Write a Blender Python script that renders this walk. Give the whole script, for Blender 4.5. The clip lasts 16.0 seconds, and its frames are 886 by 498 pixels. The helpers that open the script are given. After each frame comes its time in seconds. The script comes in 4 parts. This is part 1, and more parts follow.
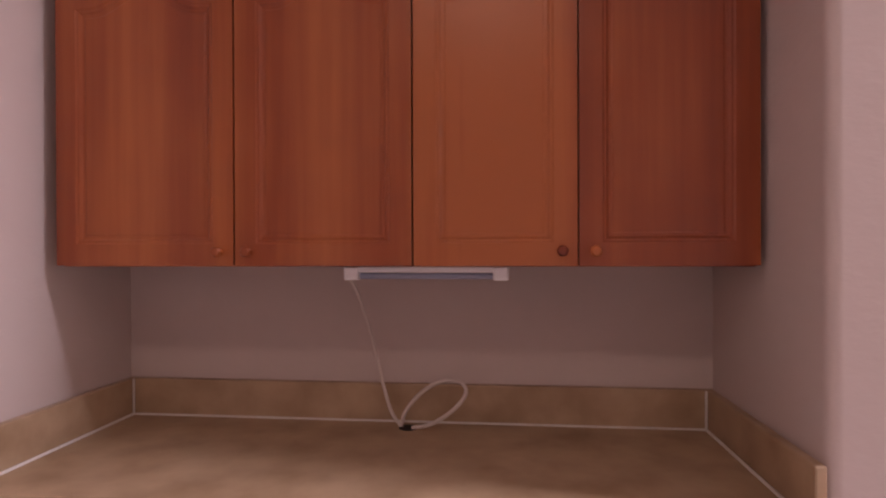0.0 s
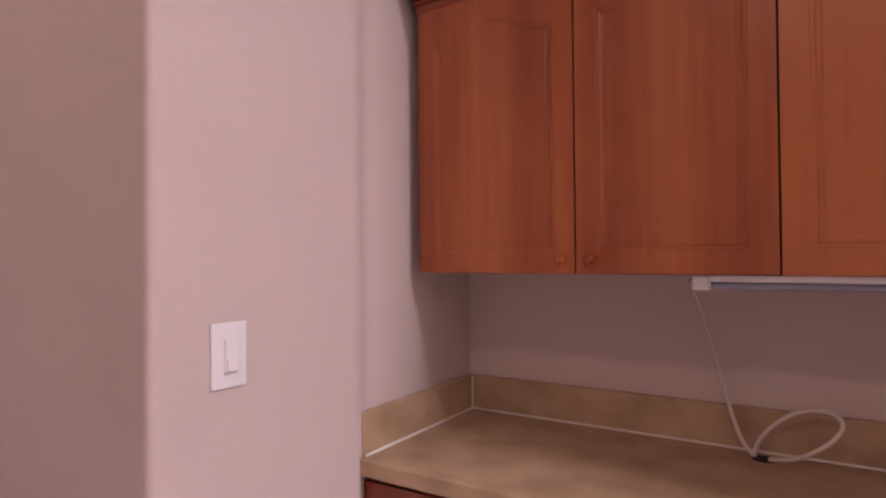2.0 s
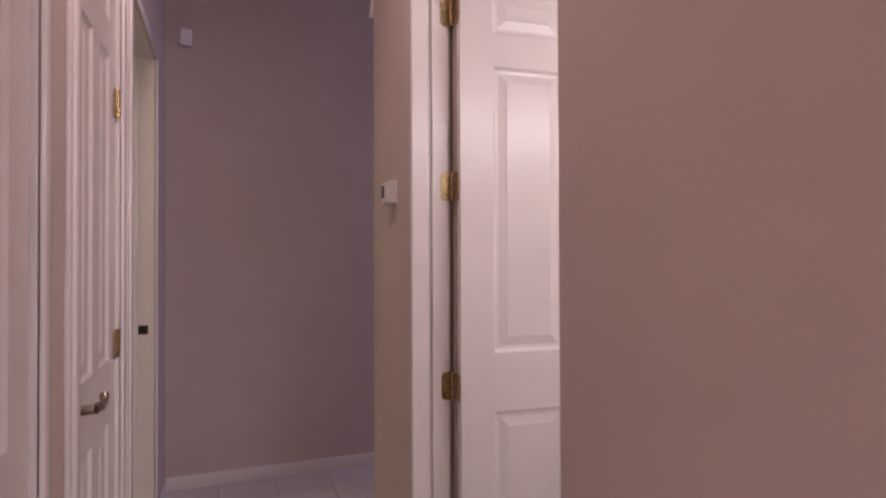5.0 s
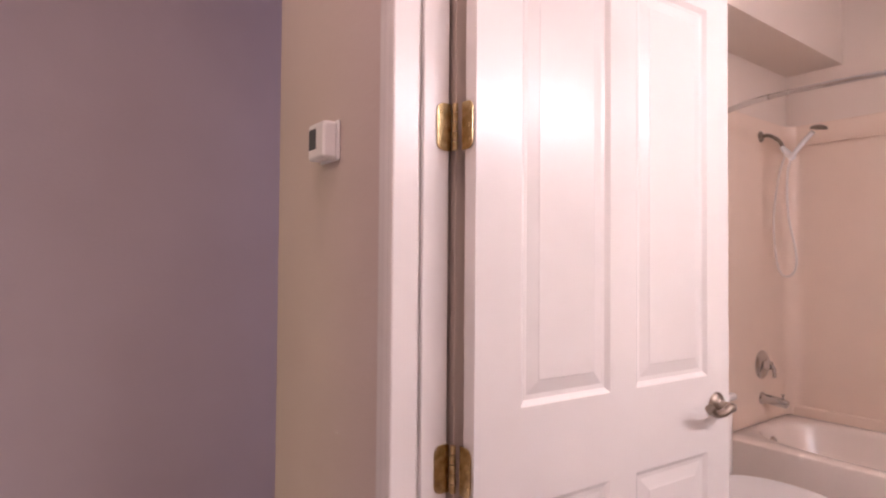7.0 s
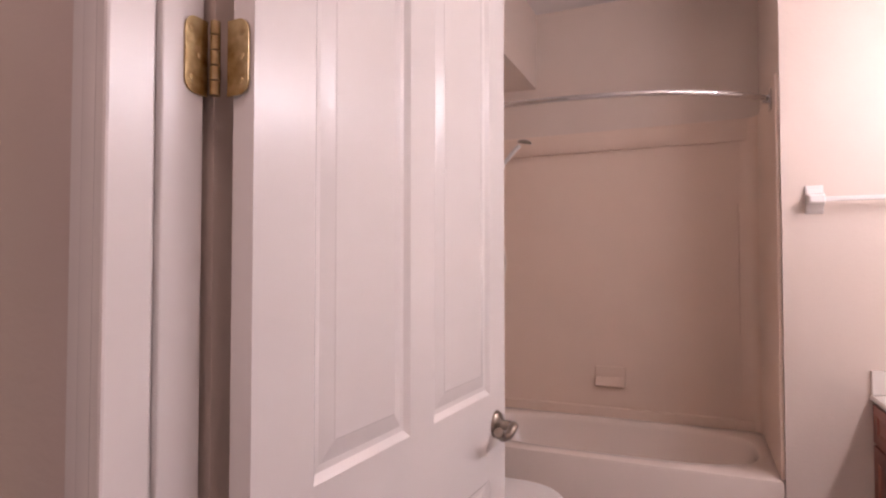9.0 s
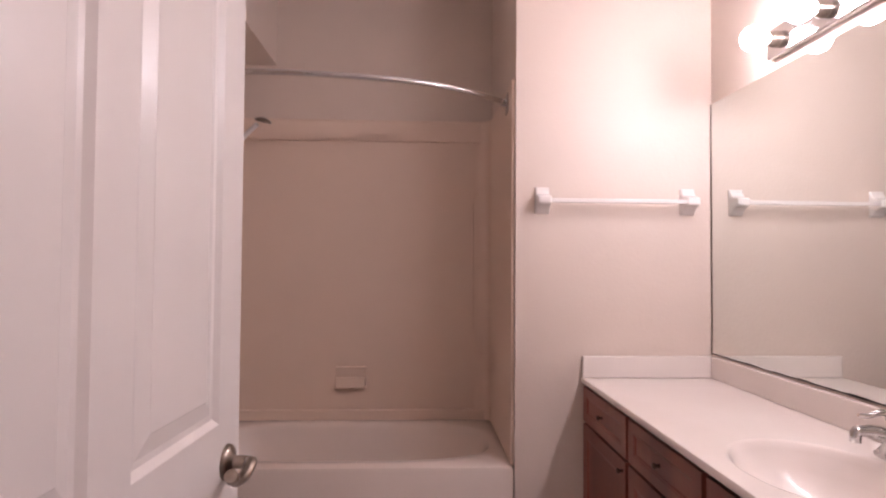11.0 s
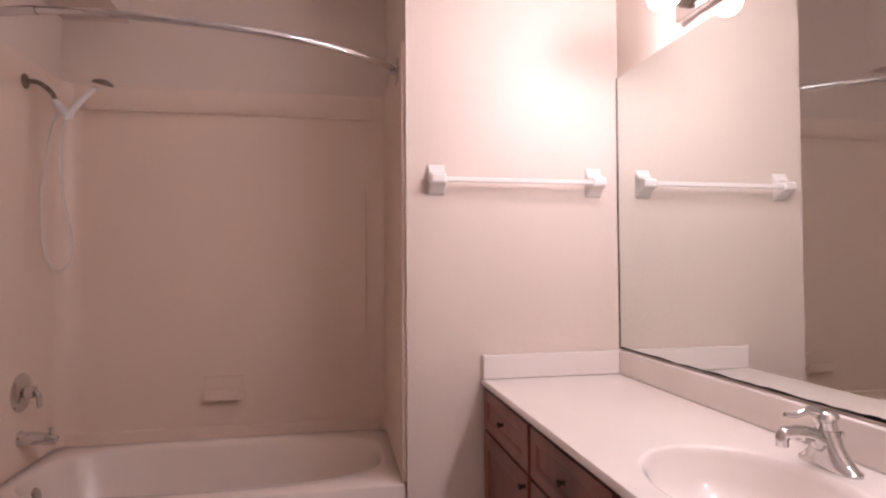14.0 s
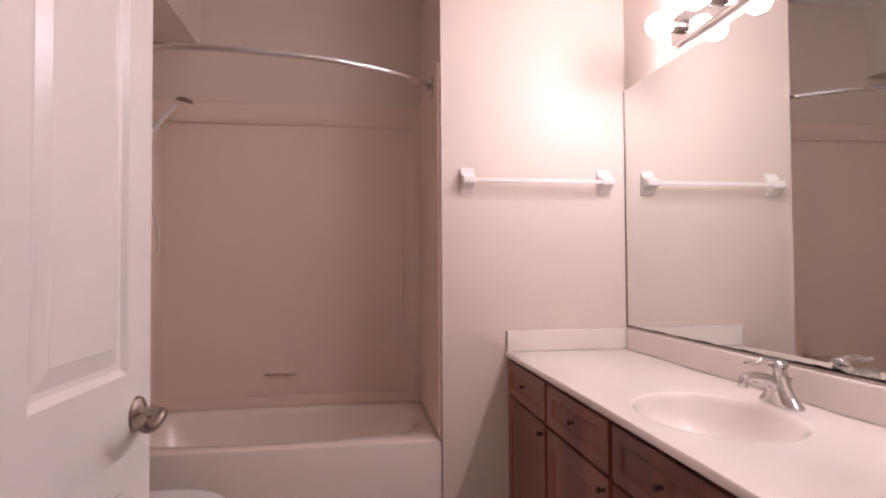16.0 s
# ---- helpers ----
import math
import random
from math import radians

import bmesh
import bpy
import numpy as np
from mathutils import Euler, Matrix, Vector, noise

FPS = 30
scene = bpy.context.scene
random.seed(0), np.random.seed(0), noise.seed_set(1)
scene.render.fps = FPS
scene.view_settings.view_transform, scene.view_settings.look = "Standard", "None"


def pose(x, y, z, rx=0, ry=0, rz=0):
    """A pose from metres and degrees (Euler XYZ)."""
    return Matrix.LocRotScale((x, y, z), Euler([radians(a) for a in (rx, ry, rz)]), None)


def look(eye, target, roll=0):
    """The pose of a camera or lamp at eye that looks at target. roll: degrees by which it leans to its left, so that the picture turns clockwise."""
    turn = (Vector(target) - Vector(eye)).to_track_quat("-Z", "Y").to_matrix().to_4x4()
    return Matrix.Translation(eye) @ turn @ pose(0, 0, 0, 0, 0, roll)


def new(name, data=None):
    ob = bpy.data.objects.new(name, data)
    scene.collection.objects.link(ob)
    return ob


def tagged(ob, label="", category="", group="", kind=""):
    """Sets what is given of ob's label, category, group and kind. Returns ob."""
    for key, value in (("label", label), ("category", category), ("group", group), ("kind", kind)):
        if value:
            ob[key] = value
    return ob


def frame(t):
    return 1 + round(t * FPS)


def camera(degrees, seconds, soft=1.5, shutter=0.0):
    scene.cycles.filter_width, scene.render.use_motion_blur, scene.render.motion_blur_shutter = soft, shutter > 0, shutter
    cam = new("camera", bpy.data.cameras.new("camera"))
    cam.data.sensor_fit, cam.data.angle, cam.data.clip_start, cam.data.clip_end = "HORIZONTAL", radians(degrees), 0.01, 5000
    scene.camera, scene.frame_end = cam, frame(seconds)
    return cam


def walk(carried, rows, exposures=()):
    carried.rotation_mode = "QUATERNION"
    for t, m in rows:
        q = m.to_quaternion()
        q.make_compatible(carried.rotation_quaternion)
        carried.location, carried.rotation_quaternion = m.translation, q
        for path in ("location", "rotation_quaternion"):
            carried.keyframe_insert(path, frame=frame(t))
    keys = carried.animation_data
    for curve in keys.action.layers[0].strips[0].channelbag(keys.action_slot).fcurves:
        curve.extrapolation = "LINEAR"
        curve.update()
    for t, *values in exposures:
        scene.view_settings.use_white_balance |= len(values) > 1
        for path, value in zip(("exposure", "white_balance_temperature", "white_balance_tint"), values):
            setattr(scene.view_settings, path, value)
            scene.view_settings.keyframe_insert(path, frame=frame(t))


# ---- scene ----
cam = camera(74.8, 16.0, soft=2.2)
PATH = [
    (0, (0.003, 0.016, 1.408), (-0.206, 2.005, 1.401), -0.2),
    (0.5, (-0.014, -0.002, 1.395), (-0.476, 1.944, 1.416), -0.3),
    (1, (-0.012, -0.014, 1.403), (-0.703, 1.863, 1.425), -0.7),
    (1.5, (-0.106, -0.006, 1.412), (-0.952, 1.806, 1.422), -0.5),
    (2, (-0.123, -0.009, 1.407), (-1.202, 1.674, 1.435), -0.5),
    (2.5, (-0.175, -0.018, 1.419), (-1.456, 1.518, 1.44), -0.4),
    (3, (-0.254, -0.025, 1.408), (-1.716, 1.34, 1.439), -0.4),
    (3.5, (-0.366, -0.061, 1.416), (-1.955, 1.153, 1.433), -0.5),
    (4, (-0.563, -0.017, 1.419), (-2.292, 0.989, 1.435), -0.3),
    (4.5, (-0.803, -0.016, 1.427), (-2.626, 0.807, 1.442), -0.5),
    (5, (-1.069, -0.018, 1.423), (-2.941, 0.685, 1.446), -0.2),
    (5.2, (-1.168, -0.02, 1.421), (-3.044, 0.673, 1.447), -0.1),
    (7.3, (-2.087, 0.013, 1.386), (-3.597, 1.323, 1.438), 0.4),
    (7.5, (-2.132, 0.044, 1.394), (-3.574, 1.429, 1.45), 0.3),
    (8, (-2.197, 0.122, 1.397), (-3.483, 1.653, 1.458), 0.1),
    (8.5, (-2.267, 0.159, 1.404), (-3.35, 1.839, 1.455), 0.1),
    (9, (-2.365, 0.162, 1.399), (-3.164, 1.995, 1.458), -0.0),
    (9.5, (-2.453, 0.173, 1.388), (-2.961, 2.107, 1.443), 0.1),
    (10, (-2.49, 0.247, 1.384), (-2.775, 2.225, 1.438), 0.3),
    (12.3, (-2.386, 0.634, 1.377), (-2.015, 2.598, 1.432), -0.15),
    (12.5, (-2.374, 0.67, 1.372), (-1.989, 2.632, 1.426), -0.25),
    (13, (-2.348, 0.739, 1.36), (-1.958, 2.699, 1.413), -0.25),
    (13.5, (-2.327, 0.772, 1.356), (-1.94, 2.734, 1.406), -0.25),
    (14, (-2.308, 0.746, 1.34), (-1.936, 2.71, 1.394), -0.35),
    (14.5, (-2.297, 0.671, 1.324), (-1.946, 2.639, 1.378), -0.35),
    (15, (-2.302, 0.582, 1.306), (-1.968, 2.553, 1.358), -0.45),
    (15.5, (-2.343, 0.485, 1.299), (-2.033, 2.461, 1.352), -0.35),
    (16, (-2.412, 0.369, 1.285), (-2.118, 2.347, 1.341), -0.35),
]
EXPOSURES = [(0, 0.0), (0.5, 0.33), (1.0, 0.55), (1.5, 0.3), (2.0, 0.1), (2.5, -0.05), (3.0, -0.25), (3.5, -0.38), (4.2, -0.52), (5.2, -0.12), (7.3, 0.5), (8.0, 0.42), (8.6, 0.2), (9.2, -0.02), (9.7, -0.18), (10.2, -0.22), (12.5, -0.12), (16, -0.13)]
BULB_GLOW = 105.0
walk(cam, [(t, look(eye, target, roll)) for t, eye, target, roll in PATH], EXPOSURES)

# ---- light ----
world = bpy.data.worlds.new("world")
world.use_nodes = True
world.node_tree.nodes["Background"].inputs[0].default_value = (0.9, 0.8, 0.8, 1)
world.node_tree.nodes["Background"].inputs[1].default_value = 0.05
scene.world = world


def area_lamp(name, m, power, color, size, size_y=0):
    data = bpy.data.lights.new(name, "AREA")
    data.energy, data.color, data.size = power, color, size
    data.shape = "DISK"
    if size_y:
        data.shape, data.size_y = "RECTANGLE", size_y
    ob = new(name, data)
    ob.matrix_world = m
    return ob


area_lamp("room_ceiling_lamp", pose(2.2, 0.66, 3.22, 0, 0, 0), 100, (0.97, 0.86, 1.0), 0.45)
# added fill with no known fixture, lifts the cabinets and south-facing walls
area_lamp("room_fill_south", pose(-0.1, -1.3, 3.22, 0, 0, 0), 11, (1.0, 0.74, 0.66), 0.35)
area_lamp("hall_ceiling_lamp", pose(-2.45, 0.0, 3.22, 0, 0, 0), 11, (1.0, 0.72, 0.71), 0.5)
area_lamp("side_hall_window", look((-4.3, 3.55, 1.9), (-4.6, 0.0, 1.5)), 16, (0.52, 0.52, 1.0), 1.0, 1.4)
area_lamp("side_room_lamp", pose(-3.95, -1.5, 2.6, 0, 0, 0), 9, (1.0, 0.88, 0.36), 0.4)

# ---- materials ----
def material(name, color, rough=0.5, metal=0.0, coat=0.0, spec=0.5):
    m = bpy.data.materials.new(name)
    m.use_nodes = True
    b = m.node_tree.nodes["Principled BSDF"]
    b.inputs["Base Color"].default_value = (*color, 1)
    b.inputs["Roughness"].default_value = rough
    b.inputs["Metallic"].default_value = metal
    b.inputs["Coat Weight"].default_value = coat
    b.inputs["Specular IOR Level"].default_value = spec
    return m


def add(m, kind, **values):
    n = m.node_tree.nodes.new(kind)
    for k, v in values.items():
        n.inputs[k.replace("_", " ")].default_value = v
    return n


def wire(m, a, out, b, into):
    m.node_tree.links.new(a.outputs[out], b.inputs[into])


def coords(m, scale=(1, 1, 1)):
    """Object coordinates, stretched."""
    c, p = add(m, "ShaderNodeTexCoord"), add(m, "ShaderNodeMapping")
    p.inputs["Scale"].default_value = scale
    wire(m, c, "Object", p, "Vector")
    return p


def mottle(m, low, high, scale, detail=4.0, stretch=(1, 1, 1), seed_by_object=False, lo=0.3, hi=0.7):
    """Base colour that wanders between two colours."""
    b, p = m.node_tree.nodes["Principled BSDF"], coords(m, stretch)
    n, r = add(m, "ShaderNodeTexNoise", Scale=scale, Detail=detail), add(m, "ShaderNodeValToRGB")
    if seed_by_object:
        n.noise_dimensions = "4D"
        info, mul = add(m, "ShaderNodeObjectInfo"), add(m, "ShaderNodeMath")
        mul.operation = "MULTIPLY"
        mul.inputs[1].default_value = 30.0
        wire(m, info, "Random", mul, 0)
        wire(m, mul, 0, n, "W")
    wire(m, p, "Vector", n, "Vector")
    wire(m, n, "Fac", r, "Fac")
    r.color_ramp.elements[0].color, r.color_ramp.elements[1].color = (*low, 1), (*high, 1)
    r.color_ramp.elements[0].position, r.color_ramp.elements[1].position = lo, hi
    wire(m, r, "Color", b, "Base Color")
    return r


def relief(m, scale, strength, distance=0.002, detail=3.0, stretch=(1, 1, 1)):
    b, p = m.node_tree.nodes["Principled BSDF"], coords(m, stretch)
    n, u = add(m, "ShaderNodeTexNoise", Scale=scale, Detail=detail), add(m, "ShaderNodeBump", Strength=strength, Distance=distance)
    wire(m, p, "Vector", n, "Vector")
    wire(m, n, "Fac", u, "Height")
    wire(m, u, "Normal", b, "Normal")


def rough_wander(m, scale, low, high):
    b, p = m.node_tree.nodes["Principled BSDF"], coords(m)
    n, r = add(m, "ShaderNodeTexNoise", Scale=scale, Detail=3.0), add(m, "ShaderNodeMapRange")
    r.inputs["To Min"].default_value, r.inputs["To Max"].default_value = low, high
    wire(m, p, "Vector", n, "Vector")
    wire(m, n, "Fac", r, "Value")
    wire(m, r, "Result", b, "Roughness")


WALL = material("beige_wall_paint", (0.62, 0.53, 0.49), 0.75, spec=0.3)
mottle(WALL, (0.59, 0.495, 0.455), (0.64, 0.545, 0.505), 1.6)
relief(WALL, 36.0, 0.2, 0.003, 2.5, (1, 1, 2.0))
BATH = material("cream_bathroom_paint", (0.80, 0.74, 0.70), 0.5)
mottle(BATH, (0.685, 0.58, 0.505), (0.72, 0.615, 0.54), 1.2)
relief(BATH, 60.0, 0.25, 0.003, 2.0)
TRIM = material("white_trim_paint", (0.80, 0.755, 0.72), 0.27)
mottle(TRIM, (0.78, 0.74, 0.71), (0.83, 0.79, 0.76), 2.5)
relief(TRIM, 30.0, 0.06, 0.002)
CEIL = material("ceiling_paint", (0.8, 0.76, 0.73), 0.9)
relief(CEIL, 70.0, 0.5, 0.003)
CHERRY = material("cherry_wood", (0.30, 0.09, 0.035), 0.33, coat=0.15)


def wood(m, dark, mid, light):
    """Glued-up boards of differing tone, with a fine upright grain."""
    b, nodes = m.node_tree.nodes["Principled BSDF"], []
    info, mul = add(m, "ShaderNodeObjectInfo"), add(m, "ShaderNodeMath")
    mul.operation = "MULTIPLY"
    mul.inputs[1].default_value = 23.0
    wire(m, info, "Random", mul, 0)
    for stretch, scale, detail in (((5.0, 5.0, 0.08), 1.0, 0.6), ((45.0, 45.0, 1.6), 1.0, 6.0), ((3.0, 3.0, 2.0), 1.0, 3.0)):
        n = add(m, "ShaderNodeTexNoise", Scale=scale, Detail=detail)
        n.noise_dimensions = "4D"
        wire(m, coords(m, stretch), "Vector", n, "Vector")
        wire(m, mul, 0, n, "W")
        nodes.append(n)
    total = add(m, "ShaderNodeMath")
    total.operation = "MULTIPLY_ADD"
    total.inputs[1].default_value = 0.22
    wire(m, nodes[1], "Fac", total, 0)
    wire(m, nodes[0], "Fac", total, 2)
    more = add(m, "ShaderNodeMath")
    more.operation = "MULTIPLY_ADD"
    more.inputs[1].default_value = 0.35
    wire(m, nodes[2], "Fac", more, 0)
    wire(m, total, 0, more, 2)
    ramp = add(m, "ShaderNodeValToRGB")
    e = ramp.color_ramp.elements
    e[0].position, e[0].color = 0.60, (*dark, 1)
    e[1].position, e[1].color = 1.0, (*mid, 1)
    last = e.new(1.0)
    e[1].position = 0.73
    e[2].position, e[1].color, e[2].color = 0.86, (*mid, 1), (*light, 1)
    half = add(m, "ShaderNodeMath")
    half.operation = "MULTIPLY"
    half.inputs[1].default_value = 0.93
    wire(m, more, 0, half, 0)
    wire(m, half, 0, ramp, "Fac")
    wire(m, ramp, "Color", b, "Base Color")
    relief(m, 1.0, 0.12, 0.001, 6.0, (90, 90, 4))


wood(CHERRY, (0.185, 0.032, 0.010), (0.29, 0.064, 0.017), (0.42, 0.122, 0.034))
VANITY_WOOD = material("dark_cherry_wood", (0.18, 0.05, 0.03), 0.38, coat=0.1)
wood(VANITY_WOOD, (0.115, 0.026, 0.017), (0.165, 0.043, 0.027), (0.23, 0.068, 0.042))
# near-black colour painted in for the shade inside holes and the toe recess
GAP_SHADE = material("painted_gap_shade", (0.02, 0.012, 0.01), 0.8)
LAMINATE = material("tan_stone_laminate", (0.36, 0.25, 0.15), 0.42)
mottle(LAMINATE, (0.34, 0.225, 0.13), (0.52, 0.375, 0.24), 9.0, 7.0)
relief(LAMINATE, 120.0, 0.05, 0.001)
CAULK = material("white_caulk", (0.78, 0.74, 0.70), 0.5)
ACRYLIC = material("almond_acrylic", (0.66, 0.565, 0.495), 0.36)
mottle(ACRYLIC, (0.73, 0.58, 0.48), (0.77, 0.62, 0.515), 1.4)
relief(ACRYLIC, 4.0, 0.04, 0.004)
TUB = material("white_tub_enamel", (0.79, 0.69, 0.62), 0.16)
rough_wander(TUB, 5.0, 0.12, 0.24)
MARBLE = material("cultured_marble", (0.80, 0.73, 0.68), 0.12, coat=0.3)
mottle(MARBLE, (0.78, 0.705, 0.65), (0.82, 0.75, 0.70), 2.2, 5.0)
CERAMIC = material("white_ceramic", (0.82, 0.77, 0.74), 0.12)
PLASTIC = material("white_plastic", (0.82, 0.80, 0.79), 0.35)
VINYL = material("clear_white_vinyl", (0.66, 0.58, 0.53), 0.35)
SCREEN = material("grey_display", (0.09, 0.10, 0.10), 0.2)
CHROME = material("chrome", (0.62, 0.61, 0.60), 0.08, 1.0)
rough_wander(CHROME, 20.0, 0.05, 0.14)
NICKEL = material("aged_nickel", (0.30, 0.25, 0.21), 0.28, 1.0)
mottle(NICKEL, (0.22, 0.18, 0.15), (0.38, 0.32, 0.27), 40.0)
BRASS = material("worn_brass", (0.62, 0.42, 0.16), 0.3, 1.0)
mottle(BRASS, (0.36, 0.25, 0.11), (0.66, 0.53, 0.30), 60.0)
BRONZE = material("dark_bronze", (0.08, 0.055, 0.045), 0.4, 0.9)
MIRROR = material("mirror_silver", (0.82, 0.86, 0.84), 0.01, 1.0)
MIRROR_EDGE = material("desilvered_edge", (0.035, 0.025, 0.02), 0.5)
TILE = material("grey_white_floor_tile", (0.62, 0.58, 0.57), 0.35)
mottle(TILE, (0.55, 0.51, 0.50), (0.68, 0.64, 0.63), 3.0, 6.0, seed_by_object=True)
GROUT = material("grey_grout", (0.36, 0.33, 0.32), 0.9)
relief(GROUT, 200.0, 0.3)
BULB = material("lit_bulb", (1, 1, 1), 0.3)
BULB.node_tree.nodes["Principled BSDF"].inputs["Emission Color"].default_value = (1.0, 0.87, 0.96, 1)
BULB.node_tree.nodes["Principled BSDF"].inputs["Emission Strength"].default_value = BULB_GLOW

# ---- mesh helpers ----
UNDO = {}


def thing(name, at, label, category, group="", kind=""):
    """An Empty at the base of a thing; its parts are built in world coordinates."""
    e = new(name)
    e.location = at
    e.empty_display_size = 0.1
    UNDO[e.name] = Matrix.Translation(-Vector(at))
    return tagged(e, label, category, group, kind)


def part(name, bm, mat, parent=None, label="", smooth=False):
    me = bpy.data.meshes.new(name)
    bmesh.ops.recalc_face_normals(bm, faces=bm.faces)
    bm.to_mesh(me)
    bm.free()
    me.materials.append(mat)
    if smooth:
        me.shade_smooth()
        me.set_sharp_from_angle(angle=radians(40))
    ob = new(name, me)
    if parent is not None:
        ob.parent = parent
        ob.matrix_parent_inverse = UNDO.get(parent.name, Matrix())
    return tagged(ob, label) if label else ob


def single(name, bm, mat, label, category, group="", kind="", smooth=False):
    return tagged(part(name, bm, mat, None, "", smooth), label, category, group, kind)


def slab(x0, x1, y0, y1, z0, z1, bevel=0.0, bm=None, segments=2):
    own = bmesh.new()
    bmesh.ops.create_cube(own, size=1)
    bmesh.ops.scale(own, vec=(x1 - x0, y1 - y0, z1 - z0), verts=own.verts)
    bmesh.ops.translate(own, vec=((x0 + x1) / 2, (y0 + y1) / 2, (z0 + z1) / 2), verts=own.verts)
    if bevel:
        bmesh.ops.bevel(own, geom=own.edges[:], offset=bevel, segments=segments, affect="EDGES", profile=0.5)
    return joined(bm, own)


def joined(bm, own):
    if bm is None:
        return own
    me = bpy.data.meshes.new("joint")
    own.to_mesh(me)
    own.free()
    bm.from_mesh(me)
    bpy.data.meshes.remove(me)
    return bm


def prism(points, z0, z1, round_at=(), radius=0.02, bm=None):
    """An upright prism over a plan; corners listed in round_at get a bullnose."""
    own, plan = bmesh.new(), []
    n = len(points)
    for i, p in enumerate(points):
        p = Vector(p)
        if i in round_at:
            a, b = (Vector(points[i - 1]) - p).normalized(), (Vector(points[(i + 1) % n]) - p).normalized()
            for k in range(7):
                u = k / 6
                plan.append(p + a * radius * (1 - u) ** 2 + b * radius * u ** 2)
        else:
            plan.append(p)
    low = [own.verts.new((p.x, p.y, z0)) for p in plan]
    high = [own.verts.new((p.x, p.y, z1)) for p in plan]
    own.faces.new(low), own.faces.new(high)
    for i in range(len(plan)):
        j = (i + 1) % len(plan)
        own.faces.new((low[i], low[j], high[j], high[i]))
    return joined(bm, own)


def tube(points, radius, bm=None, sides=12, taper=None):
    """A round bar along points."""
    own, rings = bmesh.new(), []
    pts = [Vector(p) for p in points]
    side = None
    for i, p in enumerate(pts):
        d = (pts[min(i + 1, len(pts) - 1)] - pts[max(i - 1, 0)]).normalized()
        if side is None:
            side = d.orthogonal().normalized()
        side = (side - d * side.dot(d)).normalized()
        up = d.cross(side)
        r = taper[i] if taper else radius
        rings.append([own.verts.new(p + (side * math.cos(a) + up * math.sin(a)) * r) for a in [2 * math.pi * k / sides for k in range(sides)]])
    for a, b in zip(rings, rings[1:]):
        for k in range(sides):
            own.faces.new((a[k], a[(k + 1) % sides], b[(k + 1) % sides], b[k]))
    own.faces.new(rings[0]), own.faces.new(rings[-1])
    return joined(bm, own)


def spun(profile, m, bm=None, sides=24):
    """A turned shape: (radius, height) pairs round the local z axis, laid by the pose m."""
    own, rings = bmesh.new(), []
    for r, h in profile:
        if r < 1e-6:
            rings.append([own.verts.new(m @ Vector((0, 0, h)))])
        else:
            rings.append([own.verts.new(m @ Vector((r * math.cos(2 * math.pi * k / sides), r * math.sin(2 * math.pi * k / sides), h))) for k in range(sides)])
    for a, b in zip(rings, rings[1:]):
        for k in range(sides):
            q = [a[k % len(a)], a[(k + 1) % len(a)], b[(k + 1) % len(b)], b[k % len(b)]]
            q = list(dict.fromkeys(q))
            if len(q) > 2:
                own.faces.new(q)
    for ring in (rings[0], rings[-1]):
        if len(ring) > 2:
            own.faces.new(ring)
    return joined(bm, own)


def smooth_line(points, steps=8):
    """Points along a smooth curve through the given ones."""
    p = [Vector(q) for q in points]
    p = [2 * p[0] - p[1]] + p + [2 * p[-1] - p[-2]]
    out = []
    for i in range(1, len(p) - 2):
        for k in range(steps):
            u = k / steps
            out.append(0.5 * (2 * p[i] + (p[i + 1] - p[i - 1]) * u + (2 * p[i - 1] - 5 * p[i] + 4 * p[i + 1] - p[i + 2]) * u * u
                              + (3 * p[i] - p[i - 1] - 3 * p[i + 1] + p[i + 2]) * u ** 3))
    return out + [p[-2]]


